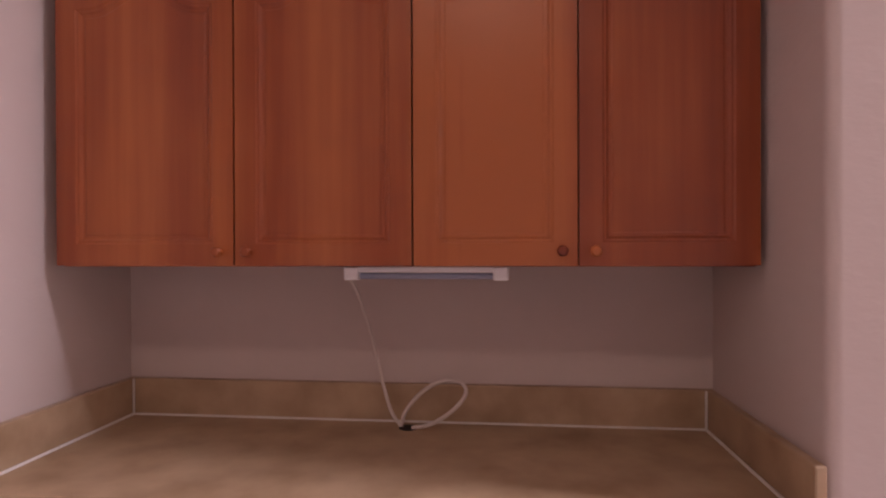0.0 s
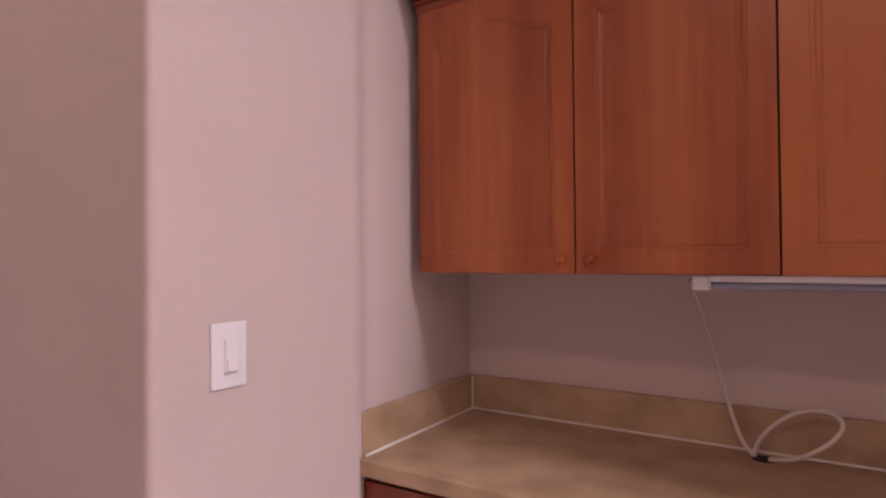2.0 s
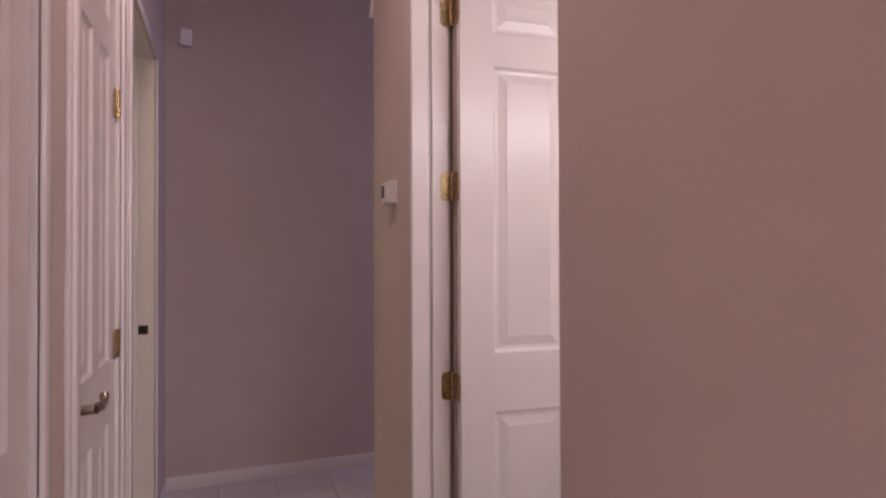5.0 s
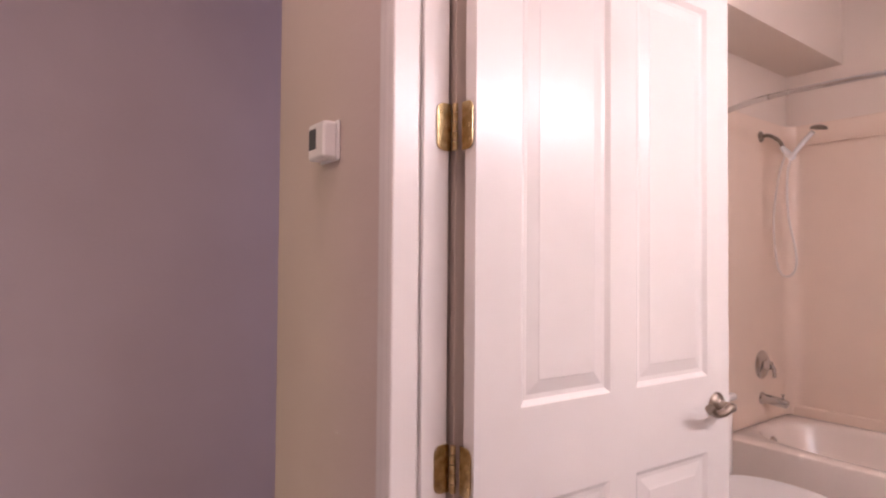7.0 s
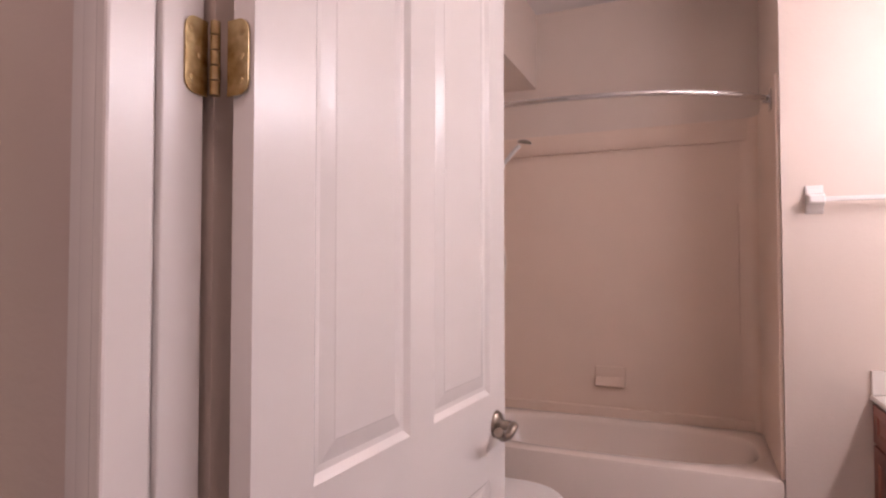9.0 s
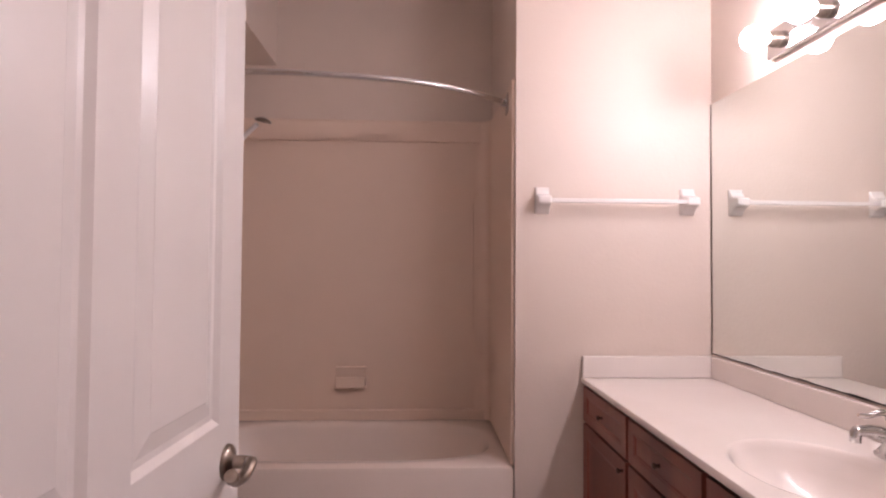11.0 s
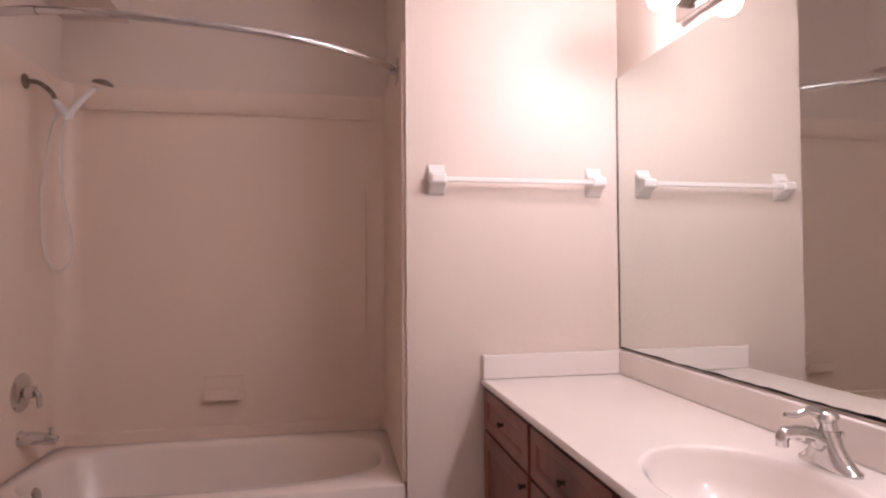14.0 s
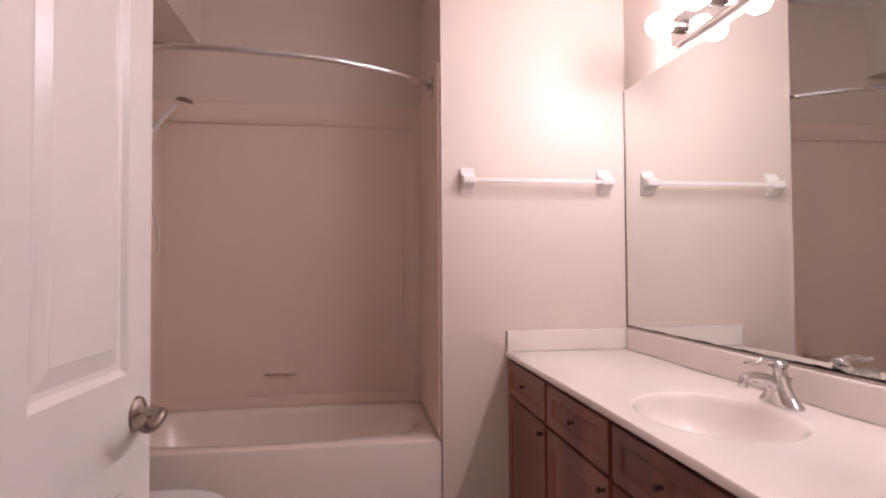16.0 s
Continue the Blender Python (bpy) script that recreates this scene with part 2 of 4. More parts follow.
def panelled(width, height, thick, panels, rings, both=False):
    """A board with moulded panels: x along its width, z up, its face at y = 0 looking to -y.
    panels: x0, x1, z0, z1, rise of the arch on top. rings: inset and depth of each step."""
    bm = bmesh.new()

    def outline(p, inset, y):
        x0, x1, z0, z1, rise = p
        a, b, steps = x0 + inset, x1 - inset, 16 if rise else 1
        pts = [(a, y, z0 + inset), (b, y, z0 + inset)]
        for k in range(steps + 1):
            u = 1 - k / steps
            lift = rise * math.sin(math.pi * min(1, max(0, (u - 0.08) / 0.84))) ** 2 if rise else 0
            pts.append((a + (b - a) * u, y, z1 - inset + lift))
        return pts

    def face(flip):
        def put(pts):
            return [bm.verts.new((x, thick - y if flip else y, z)) for x, y, z in pts]
        xs = sorted({0.0, width, *[v for p in panels for v in p[:2]]})
        zs = sorted({0.0, height, *[v for p in panels for v in (p[2], p[3] + p[4])]})
        for xa, xb in zip(xs, xs[1:]):
            for za, zb in zip(zs, zs[1:]):
                xm, zm = (xa + xb) / 2, (za + zb) / 2
                if not any(p[0] < xm < p[1] and p[2] < zm < p[3] + p[4] for p in panels):
                    bm.faces.new(put([(xa, 0, za), (xb, 0, za), (xb, 0, zb), (xa, 0, zb)]))
        for p in panels:
            if p[4]:
                line = outline(p, 0, 0)[2:]
                for a, b in zip(line, line[1:]):
                    q = [a, b, (b[0], 0, p[3] + p[4]), (a[0], 0, p[3] + p[4])]
                    bm.faces.new(put(q))
            loops = [put(outline(p, i, d)) for i, d in rings]
            for a, b in zip(loops, loops[1:]):
                for k in range(len(a)):
                    j = (k + 1) % len(a)
                    bm.faces.new((a[k], a[j], b[j], b[k]))
            bm.faces.new(loops[-1])

    face(False)
    if both:
        face(True)
    else:
        bm.faces.new([bm.verts.new(v) for v in ((0, thick, 0), (width, thick, 0), (width, thick, height), (0, thick, height))])
    for q in (((0, 0, 0), (0, thick, 0), (0, thick, height), (0, 0, height)), ((width, 0, 0), (width, thick, 0), (width, thick, height), (width, 0, height)),
              ((0, 0, 0), (width, 0, 0), (width, thick, 0), (0, thick, 0)), ((0, 0, height), (width, 0, height), (width, thick, height), (0, thick, height))):
        bm.faces.new([bm.verts.new(v) for v in q])
    bmesh.ops.remove_doubles(bm, verts=bm.verts, dist=0.0003)
    return bm


def placed(bm, m):
    bm.transform(m)
    return bm


# ---- structure: hall ----
HALL_TOP, BATH_TOP, DOOR_TOP = 3.30, 3.05, 2.45


def wall(name, points, z0, z1, mat, label, round_at=()):
    return single(name, prism(points, z0, z1, round_at), mat, label, "wall", kind="structure", smooth=bool(round_at))


# desk niche and the wall between it and the bathroom door
wall("wall_niche_back", [(-0.935, 1.39), (0.475, 1.39), (0.475, 1.50), (-0.935, 1.50)], 0, HALL_TOP, WALL, "beige painted wall behind the desk counter")
wall("wall_pier", [(-0.935, 1.50), (-0.935, 0.945), (-0.913, 0.900), (-0.915, 0.455), (-1.968, 0.535), (-1.968, 0.70), (-1.115, 0.70), (-1.115, 1.50)], 0, HALL_TOP,
     WALL, "beige textured wall with rounded corners beside the niche", (1, 2, 3, 4))
wall("wall_niche_east", [(0.475, 1.50), (0.475, 0.915), (3.2, 0.915), (3.2, 1.50)], 0, HALL_TOP, WALL, "beige textured wall on the other niche side", (1,))
wall("wall_room_east", [(3.2, -3.0), (3.3, -3.0), (3.3, 1.5), (3.2, 1.5)], 0, HALL_TOP, WALL, "plain beige wall closing the room")
wall("wall_room_south", [(-1.0, -3.1), (3.3, -3.1), (3.3, -3.0), (-1.0, -3.0)], 0, HALL_TOP, WALL, "plain beige wall closing the room")
wall("wall_room_west", [(-1.1, -3.0), (-1.0, -3.0), (-1.0, -0.36), (-1.1, -0.36)], 0, HALL_TOP, WALL, "plain beige wall of the room")
# wall of the bathroom door
wall("wall_thermostat", [(-3.60, 0.60), (-2.951, 0.60), (-2.951, 0.685), (-3.60, 0.685)], 0, HALL_TOP, WALL, "beige wall with a thermostat beside the bathroom door", (0, 3))
wall("wall_over_bath_door", [(-2.951, 0.60), (-1.968, 0.60), (-1.968, 0.685), (-2.951, 0.685)], DOOR_TOP + 0.02, HALL_TOP, WALL, "beige wall over the bathroom door")
wall("wall_hall_end", [(-5.08, -0.6), (-4.96, -0.6), (-4.96, 3.7), (-5.08, 3.7)], 0, HALL_TOP, WALL, "mauve-lit plain wall at the end of the hall")
wall("wall_side_hall", [(-3.75, 0.687), (-3.67, 0.687), (-3.67, 3.7), (-3.75, 3.7)], 0, HALL_TOP, WALL, "beige wall of the side hall")
wall("wall_side_hall_end", [(-5.08, 3.7), (-3.67, 3.7), (-3.67, 3.8), (-5.08, 3.8)], 0, HALL_TOP, WALL, "beige wall closing the side hall")
# south side of the hall, with three openings
SOUTH = -0.36
for i, (a, b, z) in enumerate([(-4.96, -4.37, 0), (-4.37, -3.50, DOOR_TOP), (-3.50, -3.32, 0), (-3.32, -2.66, DOOR_TOP), (-2.66, -2.40, 0), (-2.40, -1.60, DOOR_TOP), (-1.60, -1.1, 0)]):
    wall("wall_hall_south_%d" % (i + 1), [(a, SOUTH - 0.12), (b, SOUTH - 0.12), (b, SOUTH), (a, SOUTH)], z, HALL_TOP, WALL, "beige hall wall between white door casings")
# the lit room behind the open doorway
wall("wall_side_room_south", [(-4.9, -2.6), (-2.9, -2.6), (-2.9, -2.5), (-4.9, -2.5)], 0, HALL_TOP, WALL, "plain wall of the lit side room")
wall("wall_side_room_west", [(-5.0, -2.6), (-4.9, -2.6), (-4.9, -0.505), (-5.0, -0.505)], 0, HALL_TOP, WALL, "plain wall of the lit side room")
wall("wall_side_room_east", [(-3.36, -2.5), (-3.33, -2.5), (-3.33, -0.505), (-3.36, -0.505)], 0, HALL_TOP, WALL, "plain wall of the lit side room")

# bathroom walls
wall("wall_bath_south_west", [(-3.60, 0.686), (-2.952, 0.686), (-2.952, 0.701), (-3.667, 0.701)], 0, BATH_TOP, BATH, "cream wall behind the bathroom door")
wall("wall_bath_mirror", [(-1.115, 0.70), (-1.0, 0.70), (-1.0, 3.9), (-1.115, 3.9)], 0, BATH_TOP, BATH, "cream wall behind the vanity mirror")
wall("wall_bath_towel", [(-2.024, 3.02), (-1.115, 3.02), (-1.115, 3.95), (-2.024, 3.95)], 0, BATH_TOP, BATH, "cream wall with a white towel bar")
wall("wall_tub_back", [(-3.667, 3.862), (-2.024, 3.862), (-2.024, 3.95), (-3.667, 3.95)], 0, BATH_TOP, BATH, "cream wall above the tub surround")
wall("wall_bath_west", [(-3.667, 0.702), (-3.617, 0.702), (-3.617, 3.862), (-3.667, 3.862)], 0, BATH_TOP, BATH, "cream wall on the shower side")
wall("wall_bath_south_east", [(-1.968, 0.70), (-1.115, 0.70), (-1.115, 0.715), (-1.968, 0.715)], 0, BATH_TOP, BATH, "cream wall beside the bathroom door")
# added block, hidden behind the door, keeps light out of the hinge gap
wall("door_gap_shade_block", [(-3.617, 0.724), (-2.934, 0.726), (-2.934, 1.50), (-3.617, 1.50)], 0, BATH_TOP, BATH, "unseen cream block added behind the open bathroom door to darken its hinge gap")
wall("soffit", [(-3.617, 2.0), (-3.31, 2.0), (-3.31, 3.862), (-3.617, 3.862)], 2.56, BATH_TOP, BATH, "boxed soffit under the bathroom ceiling over the tub")
single("ceiling_bath", slab(-3.667, -1.0, 0.70, 3.95, BATH_TOP, BATH_TOP + 0.1), CEIL, "flat white bathroom ceiling", "ceiling", kind="structure")
single("ceiling_hall", slab(-5.1, 3.3, -3.1, 3.8, HALL_TOP, HALL_TOP + 0.1), CEIL, "flat white hall ceiling", "ceiling", kind="structure")


def casing(name, x0, x1, top, y, out, label, left=True, right=True, width=0.075, thick=0.019):
    """White stepped trim round a door opening in a wall whose face is at y and looks to out."""
    e = thing(name, (x0, y, 0), label, "door casing", kind="structure")
    ya, yb, yc = y, y + out * (thick - 0.008), y + out * thick

    def strip(nm, p):
        part(nm, p, TRIM, e, smooth=True)
    for on, edge, way in ((left, x0, -1), (right, x1, 1)):
        if on:
            a, b, c = edge, edge + way * width * 0.6, edge + way * width
            bm = slab(min(a, c), max(a, c), min(ya, yb), max(ya, yb), 0.002, top + width, 0.003)
            slab(min(a, b), max(a, b), min(ya, yc), max(ya, yc), 0.002, top + width * 0.6, 0.005, bm)
            strip("side_casing", bm)
    bm = slab(x0, x1, min(ya, yb), max(ya, yb), top, top + width, 0.003)
    slab(x0, x1, min(ya, yc), max(ya, yc), top, top + width * 0.6, 0.005, bm)
    strip("head_casing", bm)
    return e


def jamb(name, x0, x1, top, ya, yb, label):
    """White boards that line a doorway, with a stop strip."""
    e = thing(name, (x0, ya, 0), label, "door jamb", kind="structure")
    for a, b, s in ((x0 - 0.02, x0, 1), (x1, x1 + 0.02, -1)):
        part("jamb_board", slab(a, b, ya, yb, 0.002, top, 0.002), TRIM, e)
        ym = ya + (yb - ya) * 0.25
        part("stop_strip", slab(min(b if s > 0 else a, (b if s > 0 else a) + s * 0.011), max(b if s > 0 else a, (b if s > 0 else a) + s * 0.011), ya + 0.012, ym + 0.016, 0.002, top, 0.003), TRIM, e)
    part("head_board", slab(x0 - 0.02, x1 + 0.02, ya, yb, top, top + 0.018, 0.002), TRIM, e)
    return e


frame_1 = thing("door_frame_1", (-2.926, 0.6, 0), "white painted jamb of the bathroom doorway", "door jamb", kind="structure")
part("jamb_board", slab(-2.950, -2.941, 0.572, 0.705, 0.002, DOOR_TOP, 0.002), TRIM, frame_1)
part("stop_strip", slab(-2.941, -2.922, 0.567, 0.628, 0.002, DOOR_TOP, 0.004), TRIM, frame_1)
part("hinge_board", slab(-2.941, -2.930, 0.642, 0.705, 0.002, DOOR_TOP, 0.003), TRIM, frame_1)
part("jamb_board", slab(-1.988, -1.968, 0.597, 0.688, 0.002, DOOR_TOP, 0.002), TRIM, frame_1)
part("head_board", slab(-2.946, -1.968, 0.597, 0.688, DOOR_TOP, DOOR_TOP + 0.018, 0.002), TRIM, frame_1)
casing("door_trim_1", -2.924, -1.985, DOOR_TOP, 0.60, -1, "white stepped casing round the bathroom doorway", right=False, width=0.068, thick=0.031)
bm = slab(-3.03, -2.955, 0.702, 0.722, 0.002, DOOR_TOP + 0.07, 0.004)
single("trim_bath_inside", bm, TRIM, "white casing on the bathroom side of the door", "door casing", kind="structure")
jamb("door_frame_2", -4.35, -3.52, DOOR_TOP - 0.02, SOUTH - 0.123, SOUTH + 0.003, "white jamb of the yellow-lit doorway")
casing("door_trim_2", -4.355, -3.515, DOOR_TOP - 0.02, SOUTH, 1, "white casing round the yellow-lit doorway")
jamb("door_frame_3", -3.30, -2.68, DOOR_TOP - 0.02, SOUTH - 0.123, SOUTH + 0.003, "white jamb of the hall closet")
casing("door_trim_3", -3.305, -2.675, DOOR_TOP - 0.02, SOUTH, 1, "white casing round the hall closet door")
jamb("door_frame_4", -2.38, -1.62, DOOR_TOP - 0.02, SOUTH - 0.123, SOUTH + 0.003, "white jamb of another hall door")
casing("door_trim_4", -2.385, -1.615, DOOR_TOP - 0.02, SOUTH, 1, "white casing round another hall door")

# clipped casing end beside the thermostat wall, up near the ceiling
single("trim_clipped_corner", placed(slab(-0.012, 0.012, -0.05, 0.05, 0, 0.42, 0.004), pose(-3.625, 0.64, 2.50, 0, 28, 0)), TRIM, "white slanted trim at the hall corner", "trim", kind="structure")


def baseboard(name, x0, x1, y0, y1):
    bm = slab(x0, x1, y0, y1, 0.002, 0.085, 0.004)
    return single(name, bm, TRIM, "white painted baseboard along the tiled floor", "baseboard", kind="structure", smooth=True)


baseboard("baseboard_hall_end", -4.96, -4.947, -0.372, 3.7)
baseboard("baseboard_south_end", -4.947, -4.435, SOUTH, SOUTH + 0.013)
baseboard("baseboard_thermostat", -3.59, -2.97, 0.587, 0.60)
single("baseboard_pier", prism([(-1.94, 0.531), (-0.94, 0.4555), (-0.941, 0.443), (-1.941, 0.519)], 0.002, 0.085), TRIM, "white painted baseboard below the beige wall", "baseboard", kind="structure")
baseboard("baseboard_bath_towel", -2.02, -1.72, 3.007, 3.02)

# ---- doors ----
DOOR_RINGS = [(0, 0), (0.012, 0.008), (0.022, 0.009), (0.05, 0.003), (0.052, 0.002)]


def hinge(z, m, parent, mat=BRASS, half=0.048, second=None, pin=None):
    """Two rounded leaves with a knuckle barrel between them; x across, face to -y. second: the pose of the other leaf where it is folded round a corner; pin: the pose of the barrel there."""
    other = second or m

    def leaf(x0, x1):
        bm = slab(x0, x1, -0.0025, 0, z - half, z + half)
        edges = [e for e in bm.edges if abs(e.verts[0].co.z - e.verts[1].co.z) < 1e-6 and abs(e.verts[0].co.x - e.verts[1].co.x) < 1e-6
                 and abs(abs(e.verts[0].co.x) - max(abs(x0), abs(x1))) < 1e-6]
        bmesh.ops.bevel(bm, geom=edges, offset=0.016, segments=4, affect="EDGES", profile=0.5)
        return bm
    h = part("hinge", placed(leaf(-0.038, -0.003), m), mat, parent, "worn brass hinge")
    part("leaf", placed(leaf(0.003, 0.038), other), mat, h)
    bm = None
    for k in range(5):
        a = z - half + k * half * 0.4
        bm = tube([(0, -0.005, a + 0.001), (0, -0.005, a + half * 0.4 - 0.001)], 0.0065, bm)
    part("knuckle", placed(bm, pin or m), mat, h, smooth=True)
    for sx, at in ((-0.028, m), (0.027, other)):
        for dz in (-0.030, 0.0, 0.030):
            part("screw", placed(spun([(0.0045, 0), (0.0045, 0.001), (0.0, 0.0016)], pose(sx + (0.012 if dz == 0 and sx < 0 else 0), -0.0026, z + dz, 90, 0, 0), None, 10), at), mat, h)


def lever(x, z, way, m, parent, y=0.0, out=-1):
    """A round rose and a curved lever that points along way."""
    t = m @ Matrix.Diagonal((1, -out, 1, 1))
    rose = part("rose", placed(spun([(0.033, 0), (0.033, 0.004), (0.029, 0.009), (0.018, 0.012), (0.013, 0.016), (0.012, 0.045)], pose(x, y, z, 90, 0, 0)), t), NICKEL, parent, "aged nickel lever rose", True)
    pts = smooth_line([(x, y - 0.045, z), (x + way * 0.02, y - 0.052, z + 0.004), (x + way * 0.05, y - 0.052, z - 0.006), (x + way * 0.085, y - 0.05, z - 0.004), (x + way * 0.108, y - 0.049, z + 0.014)], 5)
    n = len(pts)
    part("lever_handle", placed(tube(pts, 0.01, None, 12, [0.0125 - 0.004 * i / n + (0.003 if i > n - 4 else 0) for i in range(n)]), t), NICKEL, rose, "curved nickel lever", True)


def panel_door(name, m, width, height, label, lever_way, lever_x, columns, faces_both=True, lever_z=1.0):
    """A white six-panel door; x from its hinge edge, front face at y = 0 looking to -y."""
    e = new(name)
    e.matrix_world = m
    tagged(e, label, "door")
    rows = ((0.20, 0.88), (1.08, 2.06), (2.17, height - 0.105))
    panels = [(a, b, c, d, 0) for a, b in columns for c, d in rows]
    bm = panelled(width, height, 0.035, panels, DOOR_RINGS, faces_both)
    part("door_leaf", bm, TRIM, e)
    lever(lever_x, lever_z, lever_way, Matrix(), e, 0.0, -1)
    lever(lever_x, lever_z, lever_way, pose(0, 0.035, 0), e, 0.0, 1)
    part("latch_plate", slab(width, width + 0.0015, 0.006, 0.029, lever_z - 0.028, lever_z + 0.028, 0.0004), NICKEL, e)
    return e


BATH_DOOR = pose(-2.862, 0.719, 0.012, 0, 0, 86.9)
bath_door = panel_door("bathroom_door", BATH_DOOR, 0.870, 2.43, "white six-panel door standing open into the bathroom", -1, 0.808, ((0.118, 0.388), (0.480, 0.770)))
for z in (0.31, 0.965, 1.648, 2.25):
    hinge(z, BATH_DOOR.inverted() @ pose(-2.9298, 0.711, 0.012, 0, 0, 90), bath_door, second=BATH_DOOR.inverted() @ pose(-2.9055, 0.7185, 0.012, 0, 0, -3.1),
          pin=BATH_DOOR.inverted() @ pose(-2.9165, 0.7145, 0.012))
closet = panel_door("closet_door", pose(-3.298, SOUTH - 0.008, 0.012, 0, 0, 0) @ Matrix.Rotation(math.pi, 4, "Z") @ pose(-0.616, 0, 0), 0.614, 2.41,
                    "white panelled closet door, closed, with a nickel lever", 1, 0.05, ((0.11, 0.26), (0.35, 0.505)), True, 1.03)
for z in (0.40, 1.12, 1.93):
    hinge(z, pose(0.612, -0.004, 0, 0, 0, 0), closet)
panel_door("hall_door", pose(-2.378, SOUTH - 0.008, 0.012, 0, 0, 0) @ Matrix.Rotation(math.pi, 4, "Z") @ pose(-0.756, 0, 0), 0.754, 2.41,
           "white panelled hall door, closed, with a nickel lever", 1, 0.06, ((0.11, 0.33), (0.43, 0.645)), True, 0.99)
strike = thing("strike_plate", (-4.35, SOUTH - 0.05, 1.05), "dark bronze strike plate on the doorway jamb", "strike plate")
part("plate", slab(-4.351, -4.348, SOUTH - 0.07, SOUTH - 0.025, 1.03, 1.075, 0.001), BRONZE, strike)
part("latch_hole", slab(-4.3485, -4.3472, SOUTH - 0.055, SOUTH - 0.038, 1.04, 1.063), GAP_SHADE, strike)

# ---- desk niche ----
EDGES = (-0.905, -0.525, -0.17, 0.14, 0.463)
CAB_LOW, CAB_HIGH, CAB_FRONT = 1.37, 2.0, 1.128
CAB_RINGS = [(0, 0), (0.004, 0.002), (0.007, 0.002), (0.012, 0.006), (0.017, 0.0065), (0.02, 0.0055)]


def knob(x, y, z, m, mat, parent):
    return part("knob", placed(spun([(0.007, 0), (0.005, 0.006), (0.005, 0.010), (0.009, 0.014), (0.0105, 0.018), (0.008, 0.022), (0, 0.024)], pose(x, y, z, 90, 0, 0), None, 16), m), mat, parent, "small round knob", True)


for n in (0, 2):
    a, b = EDGES[n], EDGES[n + 2]
    cab = thing("wall_cabinet", (a, CAB_FRONT, CAB_LOW), "cherry wood wall cabinet with two arched panel doors", "cabinet", "cabinets over the desk")
    body = slab(a + 0.001, b - 0.001, CAB_FRONT, 1.388, CAB_LOW, CAB_HIGH + 0.02, 0.002)
    part("body", body, CHERRY, cab)
    for k in (n, n + 1):
        x0, x1 = EDGES[k] + 0.002, EDGES[k + 1] - 0.002
        w, h = x1 - x0, 0.615
        d = part("door", placed(panelled(w, h, 0.019, [(0.042, w - 0.042, 0.042, h - 0.095, 0.042)], CAB_RINGS), pose(x0, CAB_FRONT - 0.0205, CAB_LOW + 0.003)), CHERRY, cab)
        knob(x1 - 0.028 if k == n else x0 + 0.028, CAB_FRONT - 0.0205, CAB_LOW + 0.03, Matrix(), CHERRY, d)
crown = thing("crown_moulding", (EDGES[0], CAB_FRONT, CAB_HIGH), "cherry wood crown moulding on top of the cabinets", "moulding")
steps = [(0.018, 0.0, 0.018), (0.026, 0.018, 0.026), (0.040, 0.026, 0.045), (0.055, 0.045, 0.062), (0.066, 0.062, 0.085)]
bm = None
for out, za, zb in steps:
    bm = slab(EDGES[0] - out * 0.3 + 0.0, EDGES[4] + 0.008, CAB_FRONT - 0.005 - out, 1.388, CAB_HIGH - 0.018 + za, CAB_HIGH - 0.018 + zb, 0.003, bm)
part("moulding", bm, CHERRY, crown)

COUNTER, FRONT = 0.995, 0.905
desk = thing("desk_counter", (-0.2, FRONT, 0.95), "tan stone-patterned laminate desk counter with a low backsplash", "counter")
part("countertop", slab(-0.934, 0.474, FRONT, 1.389, COUNTER - 0.038, COUNTER, 0.006), LAMINATE, desk)
part("backsplash", slab(-0.934, 0.474, 1.370, 1.389, COUNTER + 0.001, 1.084, 0.003), LAMINATE, desk)
part("side_splash", slab(-0.934, -0.916, FRONT + 0.012, 1.369, COUNTER + 0.001, 1.084, 0.003), LAMINATE, desk)
part("side_splash", slab(0.456, 0.474, FRONT + 0.012, 1.369, COUNTER + 0.001, 1.084, 0.003), LAMINATE, desk)
part("caulk_line", tube([(-0.912, 1.3665, COUNTER + 0.001), (0.452, 1.3665, COUNTER + 0.001)], 0.0035, None, 6), CAULK, desk, "white caulk bead")
for x in (-0.9125, 0.4525):
    part("caulk_line", tube([(x, FRONT + 0.014, COUNTER + 0.001), (x, 1.366, COUNTER + 0.001)], 0.0035, None, 6), CAULK, desk, "white caulk bead")
    part("caulk_line", tube([(x, 1.366, COUNTER), (x, 1.366, 1.083)], 0.0028, None, 6), CAULK, desk, "white caulk bead")
part("grommet_hole", spun([(0.022, 0.0), (0.022, 0.0012), (0.0, 0.0014)], pose(-0.215, 1.322, COUNTER)), GAP_SHADE, desk)
base = thing("desk_base_cabinet", (-0.2, 0.95, 0), "cherry wood base cabinets under the desk counter", "cabinet")
part("body", slab(-0.93, 0.47, 0.95, 1.385, 0.002, COUNTER - 0.039, 0.002), CHERRY, base)
for k in range(4):
    x0 = -0.925 + k * 0.348
    part("drawer_front", placed(panelled(0.342, 0.15, 0.018, [(0.03, 0.312, 0.03, 0.12, 0)], CAB_RINGS[:4]), pose(x0, 0.93, 0.79)), CHERRY, base)
    part("door", placed(panelled(0.342, 0.66, 0.018, [(0.055, 0.287, 0.055, 0.605, 0)], CAB_RINGS), pose(x0, 0.93, 0.11)), CHERRY, base)

